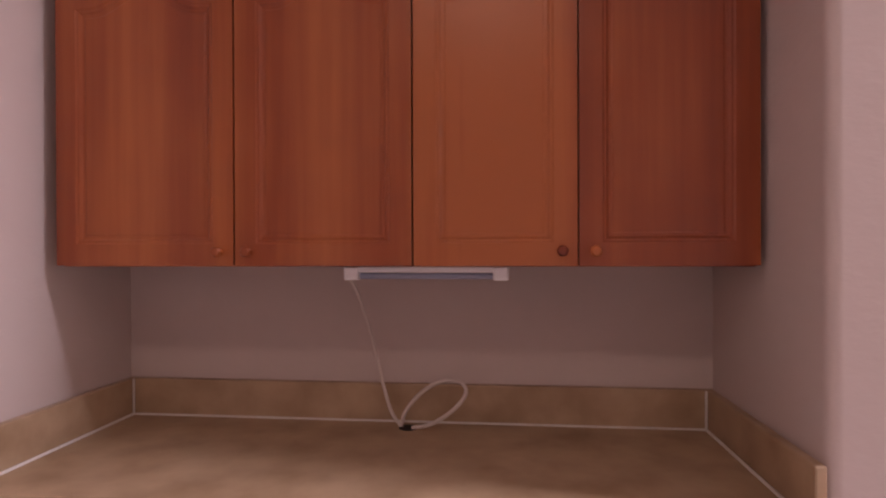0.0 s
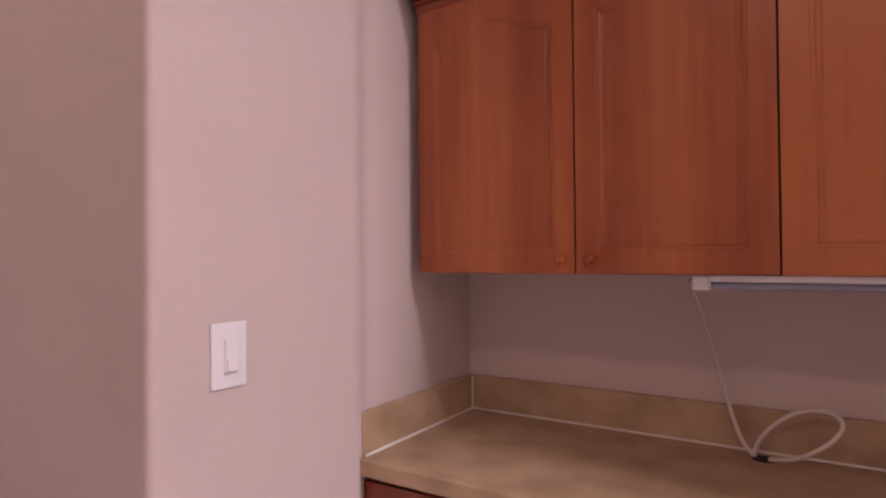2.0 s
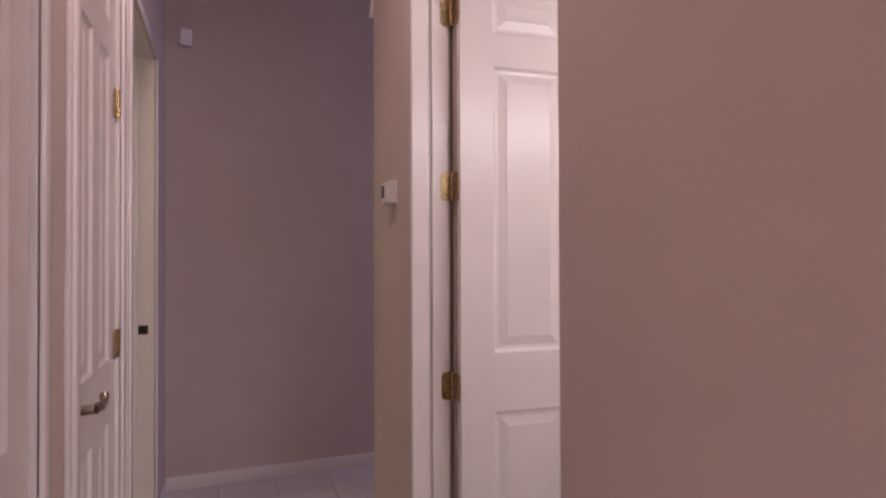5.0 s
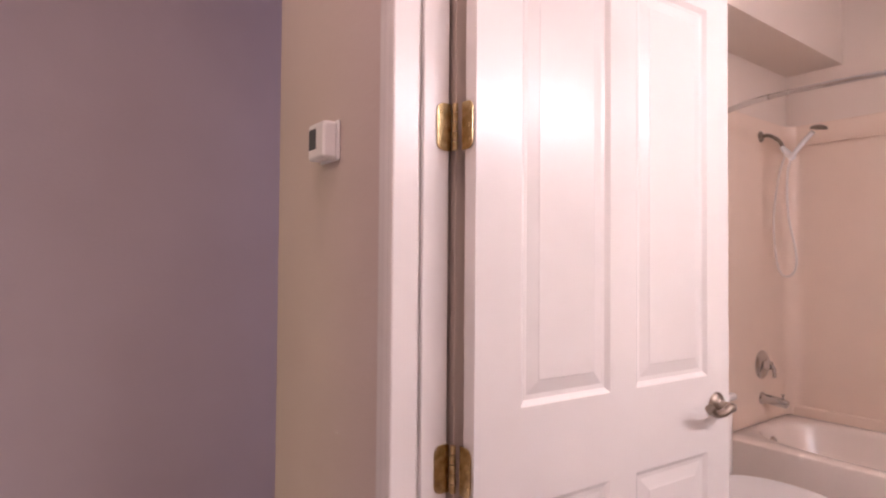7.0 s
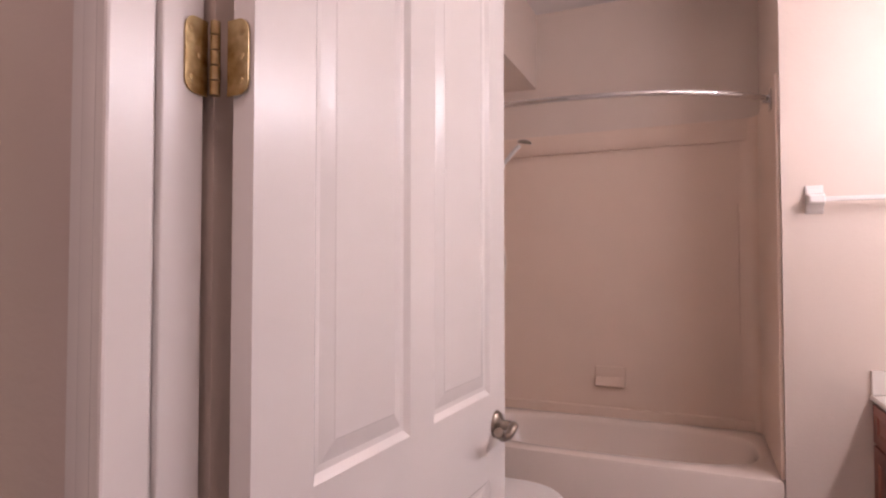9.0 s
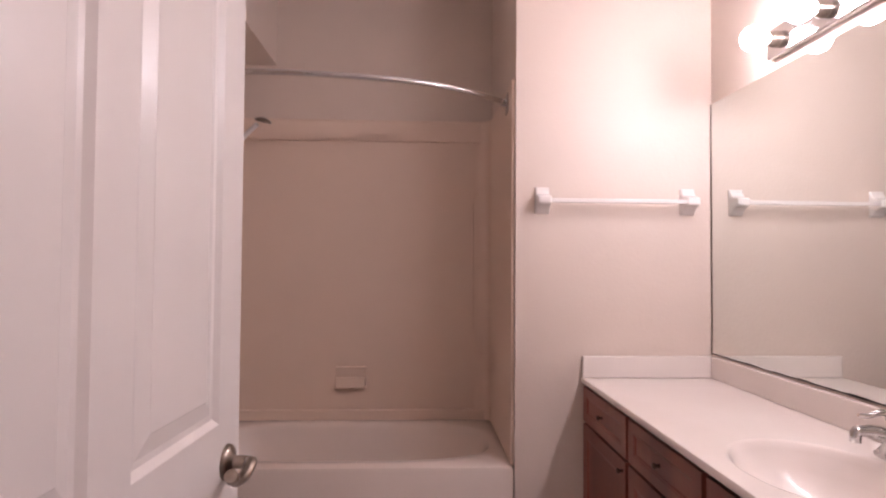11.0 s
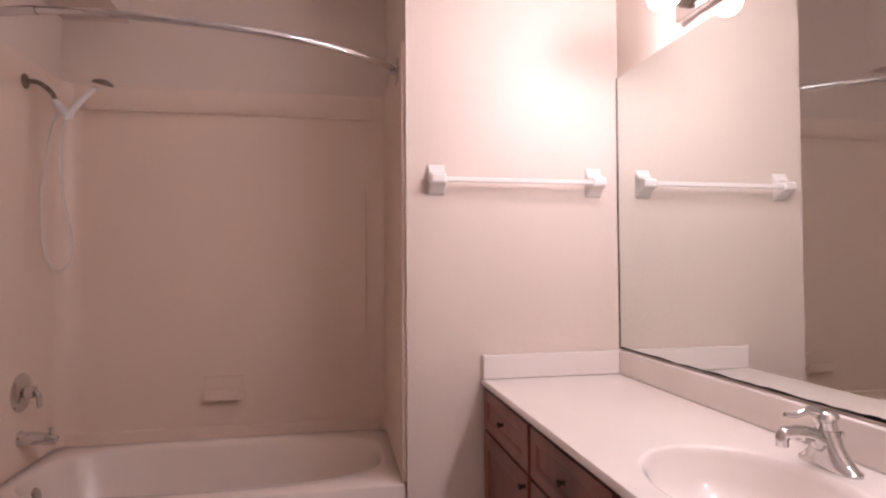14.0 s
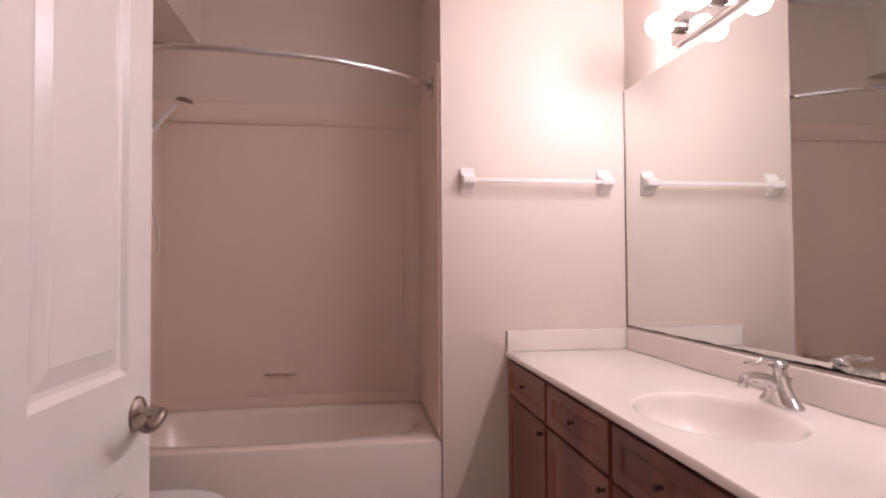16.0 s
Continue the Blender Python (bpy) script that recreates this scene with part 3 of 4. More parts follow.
strip = thing("under_cabinet_light", (-0.2, 1.16, CAB_LOW - 0.03), "white plastic fluorescent strip light under the cabinet, off", "strip light")
part("housing", slab(-0.315, 0.012, 1.145, 1.215, CAB_LOW - 0.012, CAB_LOW, 0.003), PLASTIC, strip)
for x in (-0.315, -0.018):
    part("end_cap", slab(x, x + 0.03, 1.142, 1.218, CAB_LOW - 0.028, CAB_LOW - 0.001, 0.004), PLASTIC, strip)
part("tube", tube([(-0.286, 1.163, CAB_LOW - 0.02), (-0.017, 1.163, CAB_LOW - 0.02)], 0.0065), material("grey_tube", (0.30, 0.31, 0.40), 0.2), strip, "unlit grey tube")

cord = thing("power_cord", (-0.215, 1.325, COUNTER), "white power cord looped on the counter", "cord")
line = smooth_line([(-0.33, 1.21, CAB_LOW - 0.012), (-0.325, 1.30, 1.30), (-0.305, 1.345, 1.20), (-0.285, 1.35, 1.11), (-0.258, 1.335, 1.03), (-0.233, 1.325, 0.998)], 8)
part("cable", tube(line, 0.0042, None, 8), VINYL, cord, smooth=True)
line = smooth_line([(-0.233, 1.325, 0.998), (-0.22, 1.325, 1.035), (-0.18, 1.325, 1.08), (-0.135, 1.33, 1.102), (-0.095, 1.325, 1.10), (-0.083, 1.315, 1.078), (-0.11, 1.30, 1.045), (-0.16, 1.30, 1.012), (-0.205, 1.315, 0.998)], 8)
part("cable_loop", tube(line, 0.0046, None, 8), VINYL, cord, smooth=True)

switch = thing("light_switch", (-0.914, 0.571, 1.20), "white rocker dimmer switch on the beige wall", "light switch")
part("cover_plate", slab(-0.915, -0.908, 0.552, 0.618, 1.202, 1.306, 0.0025), PLASTIC, switch)
part("frame", slab(-0.9085, -0.9065, 0.570, 0.600, 1.224, 1.284, 0.0008), PLASTIC, switch)
part("rocker", slab(-0.9070, -0.9025, 0.573, 0.597, 1.227, 1.281, 0.0015), PLASTIC, switch)
part("slider", slab(-0.9030, -0.8985, 0.575, 0.595, 1.229, 1.250, 0.0015), PLASTIC, switch)

# ---- hall things ----
thermo = thing("thermostat", (-3.255, 0.60, 1.63), "white plastic wall thermostat with a grey display", "thermostat")
part("wall_plate", slab(-3.298, -3.205, 0.592, 0.599, 1.620, 1.714, 0.003), PLASTIC, thermo)
part("housing", slab(-3.295, -3.208, 0.558, 0.593, 1.624, 1.710, 0.008, None, 3), PLASTIC, thermo)
part("display", slab(-3.286, -3.248, 0.5568, 0.5585, 1.648, 1.696, 0.0006), SCREEN, thermo)
sensor = thing("wall_sensor", (-4.95, -0.25, 2.69), "small white motion detector high on the hall end wall", "sensor")
part("mount", slab(-4.96, -4.945, -0.285, -0.215, 2.72, 2.81, 0.003), PLASTIC, sensor)
part("housing", placed(slab(-0.05, 0.02, -0.035, 0.035, -0.05, 0.05, 0.01, None, 3), pose(-4.925, -0.25, 2.765, 0, 14, 20)), PLASTIC, sensor)

# ---- bathroom: tub and shower ----
tub = thing("bathtub", (-2.79, 3.05, 0), "white built-in bathtub with a plain apron front", "bathtub")
TX0, TX1, TY0, TY1, RIM = -3.613, -2.028, 3.035, 3.857, 0.48


def oval(cx, cy, rx, ry, z, n=40, power=3.2):
    pts = []
    for k in range(n):
        a = 2 * math.pi * k / n
        c, s = math.cos(a), math.sin(a)
        pts.append((cx + rx * math.copysign(abs(c) ** (2 / power), c), cy + ry * math.copysign(abs(s) ** (2 / power), s), z))
    return pts


def box_ring(x0, x1, y0, y1, z, n=40):
    """A rectangle's outline with as many points as oval()."""
    cx, cy, rx, ry = (x0 + x1) / 2, (y0 + y1) / 2, (x1 - x0) / 2, (y1 - y0) / 2
    pts = []
    for k in range(n):
        a = 2 * math.pi * k / n
        c, s = math.cos(a), math.sin(a)
        f = 1 / max(abs(c), abs(s))
        pts.append((cx + rx * c * f, cy + ry * s * f, z))
    return pts


def lofted(rings, close=True):
    bm = bmesh.new()
    loops = [[bm.verts.new(p) for p in r] for r in rings]
    for a, b in zip(loops, loops[1:]):
        for k in range(len(a)):
            j = (k + 1) % len(a)
            bm.faces.new((a[k], a[j], b[j], b[k]))
    if close:
        bm.faces.new(loops[-1])
    return bm


CX, CY = (TX0 + TX1) / 2, (TY0 + TY1) / 2
bm = lofted([box_ring(TX0, TX1, TY0, TY1, 0.003), box_ring(TX0, TX1, TY0, TY1, RIM - 0.02), box_ring(TX0 + 0.004, TX1 - 0.004, TY0 + 0.004, TY1 - 0.004, RIM - 0.006),
             box_ring(TX0 + 0.014, TX1 - 0.014, TY0 + 0.014, TY1 - 0.014, RIM), oval(CX, CY + 0.005, 0.735, 0.335, RIM), oval(CX, CY + 0.005, 0.725, 0.325, RIM - 0.006),
             oval(CX, CY + 0.005, 0.715, 0.315, RIM - 0.03), oval(CX, CY + 0.005, 0.62, 0.27, 0.18), oval(CX, CY + 0.005, 0.56, 0.22, 0.12)])
part("basin", bm, TUB, tub, smooth=True)
part("overflow_plate", spun([(0.036, 0), (0.036, 0.004), (0.03, 0.009), (0.0, 0.011)], pose(-3.515, 3.43, 0.395, 0, 80, 0)), CHROME, tub, "chrome overflow plate", True)

surround = thing("tub_surround", (-2.79, 3.86, 0.48), "almond acrylic three-wall tub surround with a ledge", "tub surround", kind="structure")
SUR = 2.24
part("back_panel", slab(-3.615, -2.026, 3.846, 3.861, RIM + 0.002, SUR, 0.004), ACRYLIC, surround)
part("side_panel", slab(-3.616, -3.602, 3.04, 3.845, RIM + 0.002, SUR, 0.004), ACRYLIC, surround)
part("side_panel", slab(-2.040, -2.0242, 3.04, 3.845, RIM + 0.002, SUR, 0.004), ACRYLIC, surround)
part("top_ledge", slab(-3.601, -2.041, 3.836, 3.845, SUR - 0.13, SUR - 0.010, 0.0043, None, 3), ACRYLIC, surround)
part("base_ledge", slab(-3.601, -2.041, 3.822, 3.845, RIM - 0.004, RIM + 0.06, 0.010, None, 4), ACRYLIC, surround)
for x, s in ((-3.601, 1), (-2.041, -1)):
    r = 0.09
    pts = [(x, 3.845)] + [(x + s * r * (1 - math.sin(u)), 3.845 - r * (1 - math.cos(u))) for u in [math.pi / 2 * k / 8 for k in range(9)]]
    part("corner_cove", prism(pts, RIM + 0.004, SUR - 0.004), ACRYLIC, surround, smooth=True)
part("corner_seam", tube([(-2.14, 3.8455, 1.0), (-2.14, 3.8455, 1.75)], 0.004, None, 8), ACRYLIC, surround)

dish = thing("soap_dish", (-2.845, 3.845, 0.672), "almond ceramic soap dish on the shower back wall", "soap dish")
part("body", slab(-2.940, -2.760, 3.795, 3.848, 0.667, 0.697, 0.01, None, 3), ACRYLIC, dish)
part("back_plate", slab(-2.940, -2.760, 3.835, 3.848, 0.667, 0.787, 0.005), ACRYLIC, dish)
part("lip", slab(-2.935, -2.765, 3.793, 3.803, 0.672, 0.732, 0.004), ACRYLIC, dish)

rod = thing("shower_rod", (-2.79, 3.07, 2.12), "curved chrome shower curtain rod, empty", "curtain rod")
RODZ, X0, X1 = 2.163, -3.602, -2.040
ENDS = {X0: 2.96, X1: 3.17}
pts = [(X0 + 0.012, ENDS[X0], RODZ)]
for k in range(33):
    u = -1 + k / 16
    pts.append(((X0 + X1) / 2 + u * 0.745, 3.035 + 0.10 * u - 0.235 * (1 - abs(u) ** 2.8), RODZ))
pts.append((X1 - 0.012, ENDS[X1], RODZ))
part("bar", tube(pts[:9], 0.0145, None, 14), CHROME, rod, smooth=True)
part("bar", tube(pts[8:], 0.0125, None, 14), CHROME, rod, smooth=True)
for x, s in ((X0, 1), (X1, -1)):
    f = part("flange", slab(min(x, x + s * 0.008), max(x, x + s * 0.008), ENDS[x] - 0.035, ENDS[x] + 0.035, RODZ - 0.055, RODZ + 0.045, 0.004), CHROME, rod)
    part("socket", spun([(0.024, 0), (0.02, 0.012), (0.016, 0.03)], pose(x + s * 0.006, ENDS[x], RODZ, 0, 90 * s, 0)), CHROME, f, smooth=True)

VY, WX = 3.49, -3.602
valve = thing("shower_valve", (WX, VY, 0.84), "round chrome shower valve with a lever", "shower valve")
part("escutcheon", spun([(0.082, 0), (0.082, 0.005), (0.07, 0.014), (0.045, 0.02), (0.03, 0.024), (0.026, 0.055), (0.0, 0.058)], pose(WX, VY, 0.812, 0, 90, 0)), CHROME, valve, smooth=True)
part("lever_handle", tube(smooth_line([(WX + 0.05, VY, 0.817), (WX + 0.07, VY - 0.005, 0.797), (WX + 0.078, VY - 0.01, 0.747)], 5), 0.011, None, 10), CHROME, valve, smooth=True)
spout = thing("tub_spout", (WX, VY, 0.610), "polished chrome tub spout on the shower wall", "spout")
part("body", tube([(WX, VY, 0.620), (WX + 0.004, VY, 0.620), (WX + 0.01, VY, 0.620), (WX + 0.05, VY, 0.618), (WX + 0.12, VY, 0.610), (WX + 0.14, VY, 0.605)], 0.03, None, 18, [0.036, 0.036, 0.029, 0.028, 0.025, 0.02]), CHROME, spout, smooth=True)
part("diverter", spun([(0.005, 0), (0.005, 0.02), (0.009, 0.024), (0.009, 0.03), (0, 0.032)], pose(WX + 0.115, VY, 0.630), None, 12), CHROME, spout, smooth=True)
shower = thing("handheld_shower", (WX, VY, 2.072), "chrome shower arm with a white hand shower and hose", "shower")
part("arm_flange", spun([(0.032, 0), (0.03, 0.006), (0.014, 0.012)], pose(WX, VY, 2.135, 0, 90, 0)), NICKEL, shower, smooth=True)
part("arm", tube(smooth_line([(WX, VY, 2.135), (WX + 0.05, VY, 2.132), (WX + 0.10, VY, 2.095), (WX + 0.13, VY - 0.01, 2.045)], 6), 0.0105, None, 12), NICKEL, shower, smooth=True)
part("holder", tube([(WX + 0.12, VY - 0.01, 2.052), (WX + 0.16, VY - 0.02, 2.007), (WX + 0.19, VY - 0.03, 1.982)], 0.016, None, 12, [0.014, 0.019, 0.015]), PLASTIC, shower, "white plastic holder", True)
part("handle", tube(smooth_line([(WX + 0.17, VY - 0.03, 1.977), (WX + 0.24, VY - 0.06, 2.042), (WX + 0.31, VY - 0.09, 2.097)], 5), 0.0125, None, 12), PLASTIC, shower, "white hand shower grip", True)
part("spray_head", spun([(0.014, 0.018), (0.036, 0.009), (0.042, 0.0), (0.04, -0.004), (0.0, -0.006)], pose(WX + 0.345, VY - 0.11, 2.107, 12, 14, 0)), NICKEL, shower, "grey spray face", True)
part("hose", tube(smooth_line([(WX + 0.17, VY - 0.03, 1.975), (WX + 0.155, VY - 0.03, 1.86), (WX + 0.165, VY - 0.04, 1.66), (WX + 0.205, VY - 0.05, 1.47), (WX + 0.205, VY - 0.05, 1.37), (WX + 0.165, VY - 0.045, 1.325),
                               (WX + 0.115, VY - 0.03, 1.35), (WX + 0.085, VY - 0.015, 1.46), (WX + 0.075, VY - 0.01, 1.66), (WX + 0.10, VY - 0.01, 1.88), (WX + 0.14, VY - 0.015, 2.01)], 8), 0.0062, None, 10), VINYL, shower, "white shower hose", True)

# ---- toilet ----
toilet = thing("toilet", (-3.1, 2.56, 0), "white ceramic toilet with the lid closed", "toilet")
TXB, TYC = -3.13, 2.56
part("bowl", lofted([oval(TXB - 0.02, TYC, 0.20, 0.11, 0.003, 32, 2.3), oval(TXB - 0.02, TYC, 0.18, 0.10, 0.14, 32, 2.3), oval(TXB, TYC, 0.22, 0.16, 0.30, 32, 2.2), oval(TXB, TYC, 0.245, 0.185, 0.385, 32, 2.2)]), CERAMIC, toilet, smooth=True)
part("seat", lofted([oval(TXB, TYC, 0.245, 0.187, 0.388, 32, 2.2), oval(TXB, TYC, 0.25, 0.19, 0.395, 32, 2.2), oval(TXB, TYC, 0.25, 0.19, 0.405, 32, 2.2)]), PLASTIC, toilet, smooth=True)
part("lid", lofted([oval(TXB, TYC, 0.252, 0.192, 0.407, 32, 2.2), oval(TXB, TYC, 0.255, 0.194, 0.42, 32, 2.2), oval(TXB, TYC, 0.245, 0.185, 0.43, 32, 2.2), oval(TXB, TYC, 0.12, 0.09, 0.436, 32, 2.2)]), PLASTIC, toilet, smooth=True)
part("tank", slab(-3.61, -3.40, TYC - 0.22, TYC + 0.22, 0.38, 0.74, 0.03, None, 4), CERAMIC, toilet, smooth=True)
part("tank_lid", slab(-3.614, -3.39, TYC - 0.23, TYC + 0.23, 0.742, 0.775, 0.012, None, 3), CERAMIC, toilet, smooth=True)
part("tank_foot", slab(-3.56, -3.27, TYC - 0.12, TYC + 0.12, 0.10, 0.382, 0.03, None, 3), CERAMIC, toilet, smooth=True)

# ---- vanity ----
VF, VTOP = -1.70, 0.88
for n in range(4):
    y1 = 3.012 - n * 0.555
    y0 = y1 - 0.553
    unit = thing("vanity_cabinet", (VF, y0, 0), "dark cherry vanity cabinet with a drawer over a door", "cabinet", "vanity cabinets")
    bm = slab(VF, -1.118, y0, y1, 0.10, 0.70, 0.002)
    slab(VF, VF + 0.02, y0, y1, 0.69, VTOP - 0.023, 0.001, bm)
    part("body", bm, VANITY_WOOD, unit)
    # toe kick coloured near-black, as the shade under the cabinet
    part("toe_kick", slab(VF + 0.07, -1.118, y0, y1, 0.003, 0.099), GAP_SHADE, unit)
    turn = pose(VF - 0.0195, y1 - 0.012, 0, 0, 0, -90)
    w = y1 - y0 - 0.024
    d = part("drawer_front", placed(panelled(w, 0.15, 0.019, [(0.05, w - 0.05, 0.035, 0.115, 0)], CAB_RINGS[:4]), turn @ pose(0, 0, 0.695)), VANITY_WOOD, unit)
    knob(w / 2, 0, 0.772, turn, BRONZE, d)
    half = w / 2 if n > 1 else w
    for k in range(2 if n > 1 else 1):
        d = part("door", placed(panelled(half - 0.003, 0.565, 0.019, [(0.055, half - 0.058, 0.055, 0.51, 0)], CAB_RINGS[:4]), turn @ pose(k * (half + 0.003), 0, 0.118)), VANITY_WOOD, unit)
        knob(half - 0.03 if k == 0 else half + 0.036, 0, 0.645, turn, BRONZE, d)

top = thing("vanity_sink", (-1.42, 1.9, VTOP), "cream cultured marble vanity top with a moulded oval sink", "vanity top")
VX0, VX1, VY0, VY1, SX, SY, RX, RY = -1.725, -1.118, 0.718, 3.017, -1.455, 1.83, 0.195, 0.255


def top_ring(rx, ry, z):
    return [(SX + rx * math.cos(a), SY + ry * math.sin(a), z) for a in [2 * math.pi * k / 64 for k in range(64)]]


def top_frame(inset, z):
    pts = []
    for k in range(64):
        a = 2 * math.pi * k / 64
        c, s = math.cos(a), math.sin(a)
        fx = ((VX1 - inset - SX) if c > 0 else (SX - VX0 - inset)) / max(abs(c), 1e-9)
        fy = ((VY1 - inset - SY) if s > 0 else (SY - VY0 - inset)) / max(abs(s), 1e-9)
        f = min(fx, fy)
        pts.append((SX + f * c, SY + f * s, z))
    for px, py in ((VX0 + inset, VY0 + inset), (VX0 + inset, VY1 - inset), (VX1 - inset, VY0 + inset), (VX1 - inset, VY1 - inset)):
        a = math.atan2(py - SY, px - SX) % (2 * math.pi)
        pts[round(a / (2 * math.pi) * 64) % 64] = (px, py, z)
    return pts


bm = lofted([top_frame(0.002, VTOP - 0.022), top_frame(0.0, VTOP - 0.018), top_frame(0.0, VTOP - 0.006), top_frame(0.004, VTOP), top_ring(RX + 0.012, RY + 0.012, VTOP), top_ring(RX + 0.004, RY + 0.004, VTOP - 0.001), top_ring(RX - 0.002, RY - 0.002, VTOP - 0.006),
             top_ring(RX - 0.010, RY - 0.010, VTOP - 0.022), top_ring(RX * 0.86, RY * 0.86, VTOP - 0.07), top_ring(RX * 0.70, RY * 0.70, VTOP - 0.112), top_ring(RX * 0.45, RY * 0.45, VTOP - 0.135), top_ring(RX * 0.15, RY * 0.15, VTOP - 0.141)])
part("countertop", bm, MARBLE, top, smooth=True)
part("backsplash", slab(-1.137, -1.117, VY0, VY1 - 0.021, VTOP + 0.001, 0.978, 0.004), MARBLE, top)
part("side_splash", slab(VX0 + 0.004, -1.117, VY1 - 0.02, VY1 + 0.001, VTOP + 0.001, 0.978, 0.004), MARBLE, top)
part("drain", spun([(0.022, 0.0), (0.022, 0.003), (0.012, 0.005), (0, 0.003)], pose(SX, SY, VTOP - 0.1415)), CHROME, top, smooth=True)

FX, FY = -1.215, 1.875
faucet = thing("sink_faucet", (FX, FY, VTOP), "chrome single-lever bathroom sink faucet", "faucet")
part("base_plate", lofted([oval(FX, FY, 0.027, 0.08, VTOP + 0.001, 32, 2.6), oval(FX, FY, 0.027, 0.08, VTOP + 0.008, 32, 2.6), oval(FX - 0.001, FY, 0.026, 0.070, VTOP + 0.015, 32, 2.4), oval(FX - 0.002, FY, 0.025, 0.050, VTOP + 0.034, 32, 2.2), oval(FX - 0.004, FY, 0.024, 0.036, VTOP + 0.056, 32, 2.0), oval(FX - 0.006, FY, 0.022, 0.026, VTOP + 0.085, 32, 2.0)]), CHROME, faucet, smooth=True)
part("body", tube([(FX, FY, VTOP + 0.02), (FX, FY, VTOP + 0.05), (FX - 0.004, FY, VTOP + 0.09), (FX - 0.006, FY, VTOP + 0.105)], 0.022, None, 20, [0.027, 0.024, 0.022, 0.021]), CHROME, faucet, smooth=True)
part("spout", tube(smooth_line([(FX, FY, VTOP + 0.045), (FX - 0.05, FY, VTOP + 0.075), (FX - 0.10, FY, VTOP + 0.082), (FX - 0.118, FY, VTOP + 0.078), (FX - 0.12, FY, VTOP + 0.055)], 5), 0.015, None, 16, [0.021] * 4 + [0.018] * 5 + [0.015] * 6 + [0.0135] * 6), CHROME, faucet, smooth=True)
part("lever_cap", spun([(0.0215, 0), (0.0265, 0.004), (0.0265, 0.010), (0.022, 0.018), (0.012, 0.023), (0, 0.0245)], pose(FX - 0.006, FY, VTOP + 0.106, 0, -12, 0)), CHROME, faucet, smooth=True)
part("lever_handle", tube(smooth_line([(FX - 0.016, FY, VTOP + 0.120), (FX - 0.05, FY, VTOP + 0.130), (FX - 0.085, FY, VTOP + 0.121), (FX - 0.112, FY, VTOP + 0.124)], 5), 0.008, None, 12, [0.011 - 0.0004 * i for i in range(16)]), CHROME, faucet, smooth=True)
part("pop_up_rod", spun([(0.0025, 0), (0.0025, 0.05), (0.006, 0.055), (0.006, 0.062), (0, 0.064)], pose(FX + 0.033, FY, VTOP + 0.015), None, 12), CHROME, faucet, smooth=True)

mirror = thing("vanity_mirror", (-1.116, 1.87, 0.98), "large frameless vanity mirror with darkened bottom edge", "mirror")
part("glass", slab(-1.121, -1.116, 0.75, 3.013, 0.987, 2.13), MIRROR, mirror)
part("edge_channel", slab(-1.124, -1.115, 3.0132, 3.0165, 0.985, 2.131), NICKEL, mirror, "thin grey metal edge")
bm = bmesh.new()
pts = []
for k in range(121):
    y = 0.75 + 2.26 * k / 120
    h = 0.004 + 0.004 * noise.noise((y * 9, 0, 0)) + (0.009 * max(0, noise.noise((y * 16, 3, 0)) + 0.2) if y < 2.2 else 0)
    pts.append((bm.verts.new((-1.1222, y, 0.9865)), bm.verts.new((-1.1222, y, 0.987 + max(h, 0.002)))))
for a, b in zip(pts, pts[1:]):
    bm.faces.new((a[0], b[0], b[1], a[1]))
bmesh.ops.solidify(bm, geom=bm.faces[:], thickness=0.0006)
part("desilvered_strip", bm, MIRROR_EDGE, mirror, "blackened worn edge")

# ---- vanity light ----
lamp = thing("vanity_light_bar", (-1.12, 1.84, 2.2), "chrome vanity light bar with six lit round bulbs", "wall lamp")
part("back_plate", slab(-1.15, -1.116, 1.14, 2.54, 2.165, 2.275, 0.006), CHROME, lamp)
for k in range(6):
    y = 2.465 - 0.25 * k
    s = part("socket", spun([(0.03, 0), (0.03, 0.02), (0.024, 0.036), (0.02, 0.04)], pose(-1.15, y, 2.22, 0, -90, 0)), NICKEL, lamp, smooth=True)
    part("bulb", spun([(0.016, 0.0), (0.02, 0.008), (0.035, 0.022), (0.046, 0.045), (0.046, 0.06), (0.036, 0.084), (0.02, 0.096), (0, 0.1)], pose(-1.188, y, 2.22, 0, -90, 0), None, 20), BULB, s, "glowing white globe bulb", True)

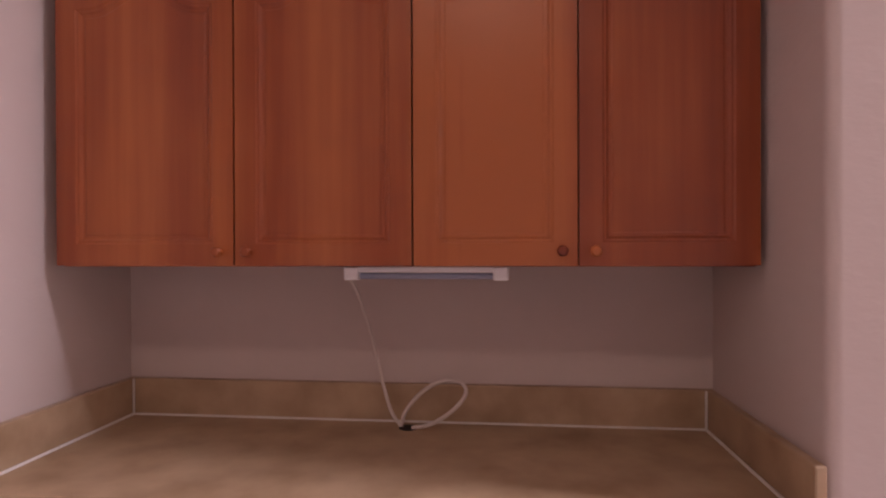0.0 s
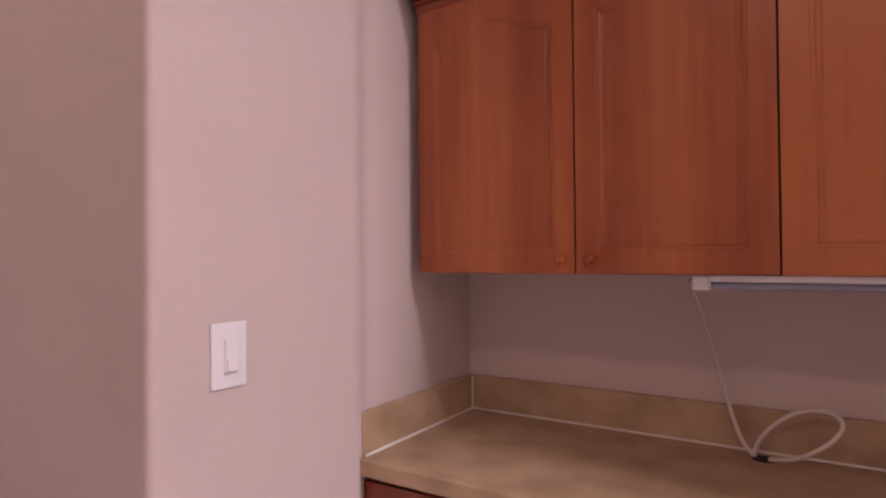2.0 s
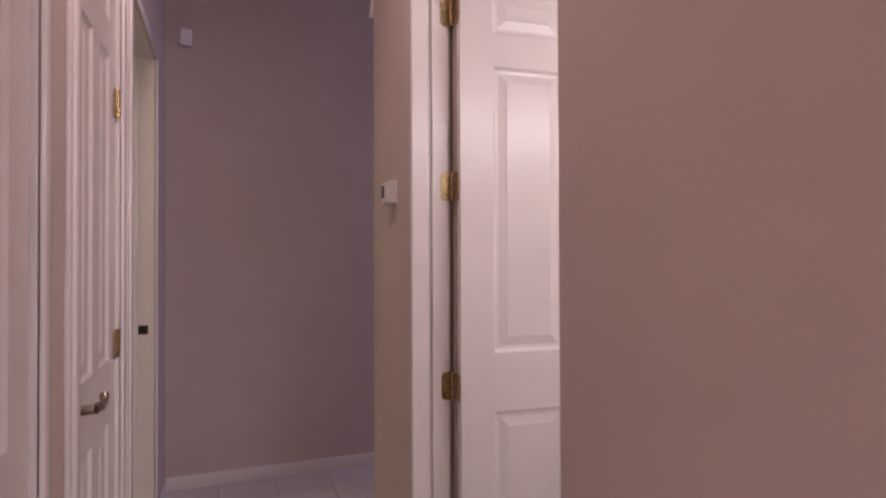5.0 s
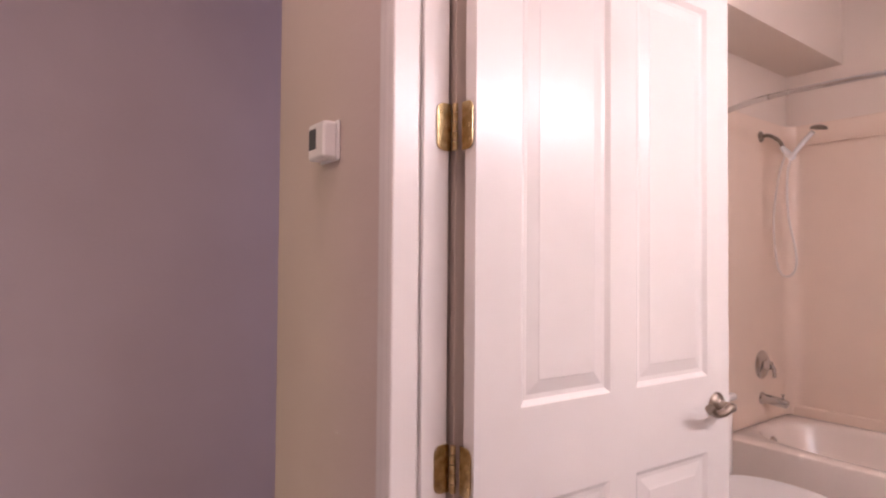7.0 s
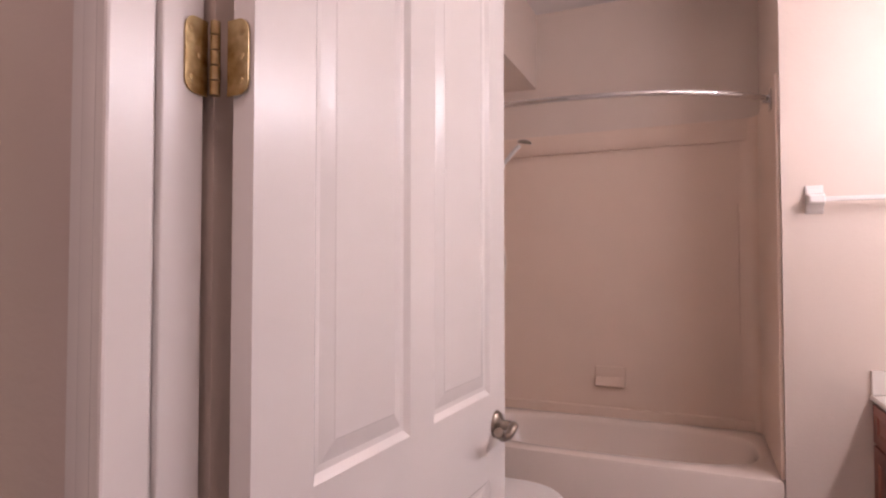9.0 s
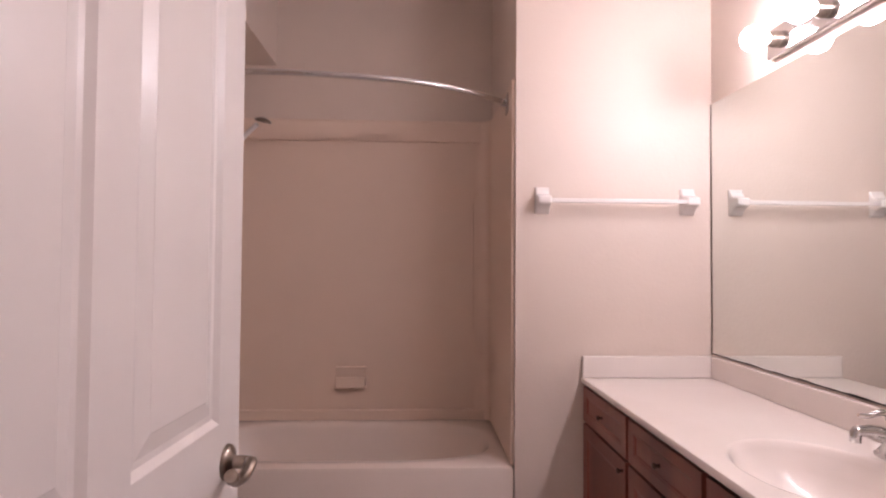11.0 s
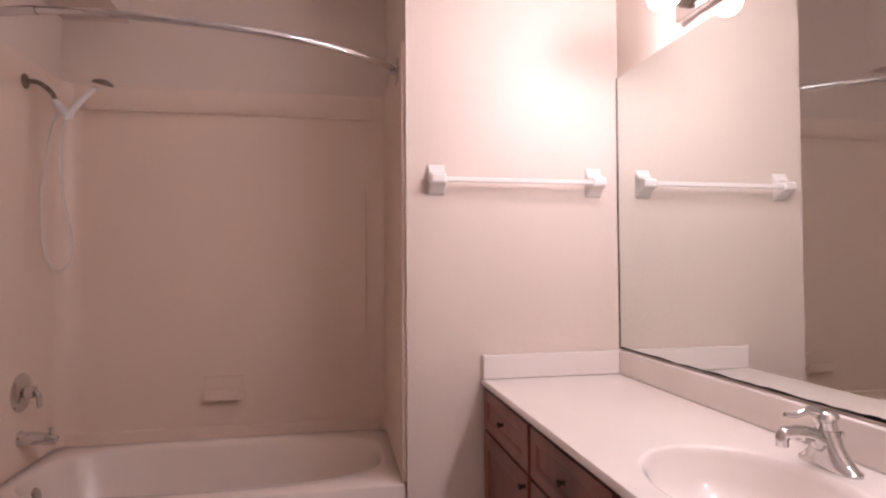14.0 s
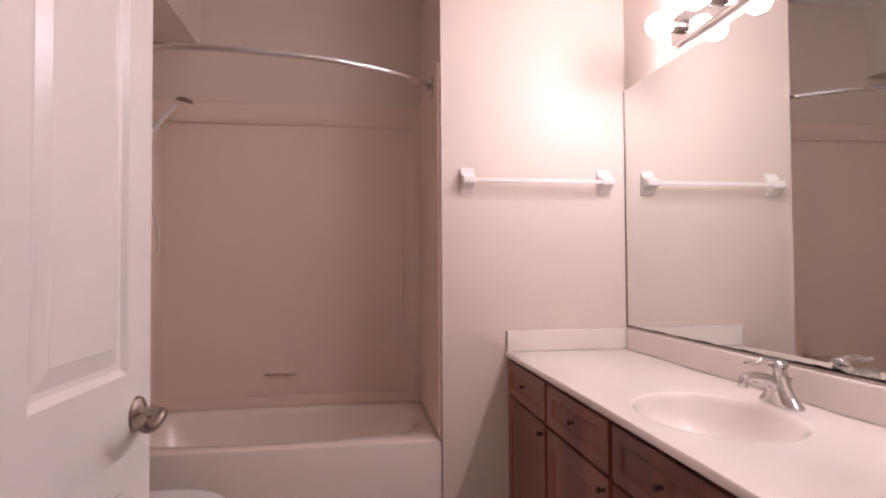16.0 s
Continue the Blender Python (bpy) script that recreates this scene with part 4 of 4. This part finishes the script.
# ---- towel bar ----
towel = thing("towel_bar", (-1.57, 3.02, 1.66), "white ceramic towel bar with two posts", "towel bar")
for x in (-1.905, -1.235):
    side = [(3.0195, 1.738), (3.011, 1.738), (3.005, 1.722), (2.992, 1.705), (2.972, 1.697), (2.950, 1.694), (2.944, 1.687), (2.944, 1.664), (2.950, 1.657), (2.972, 1.652), (2.992, 1.640), (3.006, 1.624), (3.0195, 1.618)]
    own = lofted([[(x + w, 3.0195 + (y - 3.0195) * d, z) for y, z in side] for w, d in ((-0.033, 0.55), (-0.029, 0.94), (-0.024, 1.0), (0.024, 1.0), (0.029, 0.94), (0.033, 0.55))])
    own.faces.new([v for v in own.verts][:len(side)])
    part("post", own, CERAMIC, towel)
part("bar", slab(-1.89, -1.24, 2.95, 2.968, 1.665, 1.683, 0.003), CERAMIC, towel)

# ---- floors, tile by tile in the hall ----
floor = tagged(part("floor", slab(-5.1, 3.3, -3.1, 3.95, -0.1, 0.0), GROUT), "grey-white square floor tiles with grey grout", "floor", kind="structure")
own = slab(-0.1635, 0.1635, -0.1635, 0.1635, 0.0005, 0.006, 0.002, None, 1)
tile_mesh = bpy.data.meshes.new("tile")
own.to_mesh(tile_mesh)
own.free()
tile_mesh.materials.append(TILE)
for i in range(8):
    for j in range(9):
        x, y = -4.79 + i * 0.33, -0.22 + j * 0.33
        if y > 0.5 and x > -3.7 or y > 0.7 and x > -3.75:
            continue
        t = new("tile", tile_mesh)
        t.parent = floor
        t.location = (x, y, 0)
bm = None
for i in range(17):
    for j in range(-8, 4):
        x, y = -2.15 + i * 0.33, -0.22 + j * 0.33
        if -0.3 < y < 0.3 or x > -0.84:
            bm = slab(x - 0.1635, x + 0.1635, y - 0.1635, y + 0.1635, 0.0005, 0.006, 0, bm)
for i in range(7):
    for j in range(7):
        x, y = -3.36 + i * 0.33, 0.88 + j * 0.33
        bm = slab(x - 0.1635, x + 0.1635, y - 0.1635, y + 0.1635, 0.0005, 0.002, 0, bm)
tagged(part("floor_tiles", bm, TILE, floor), kind="stuff")
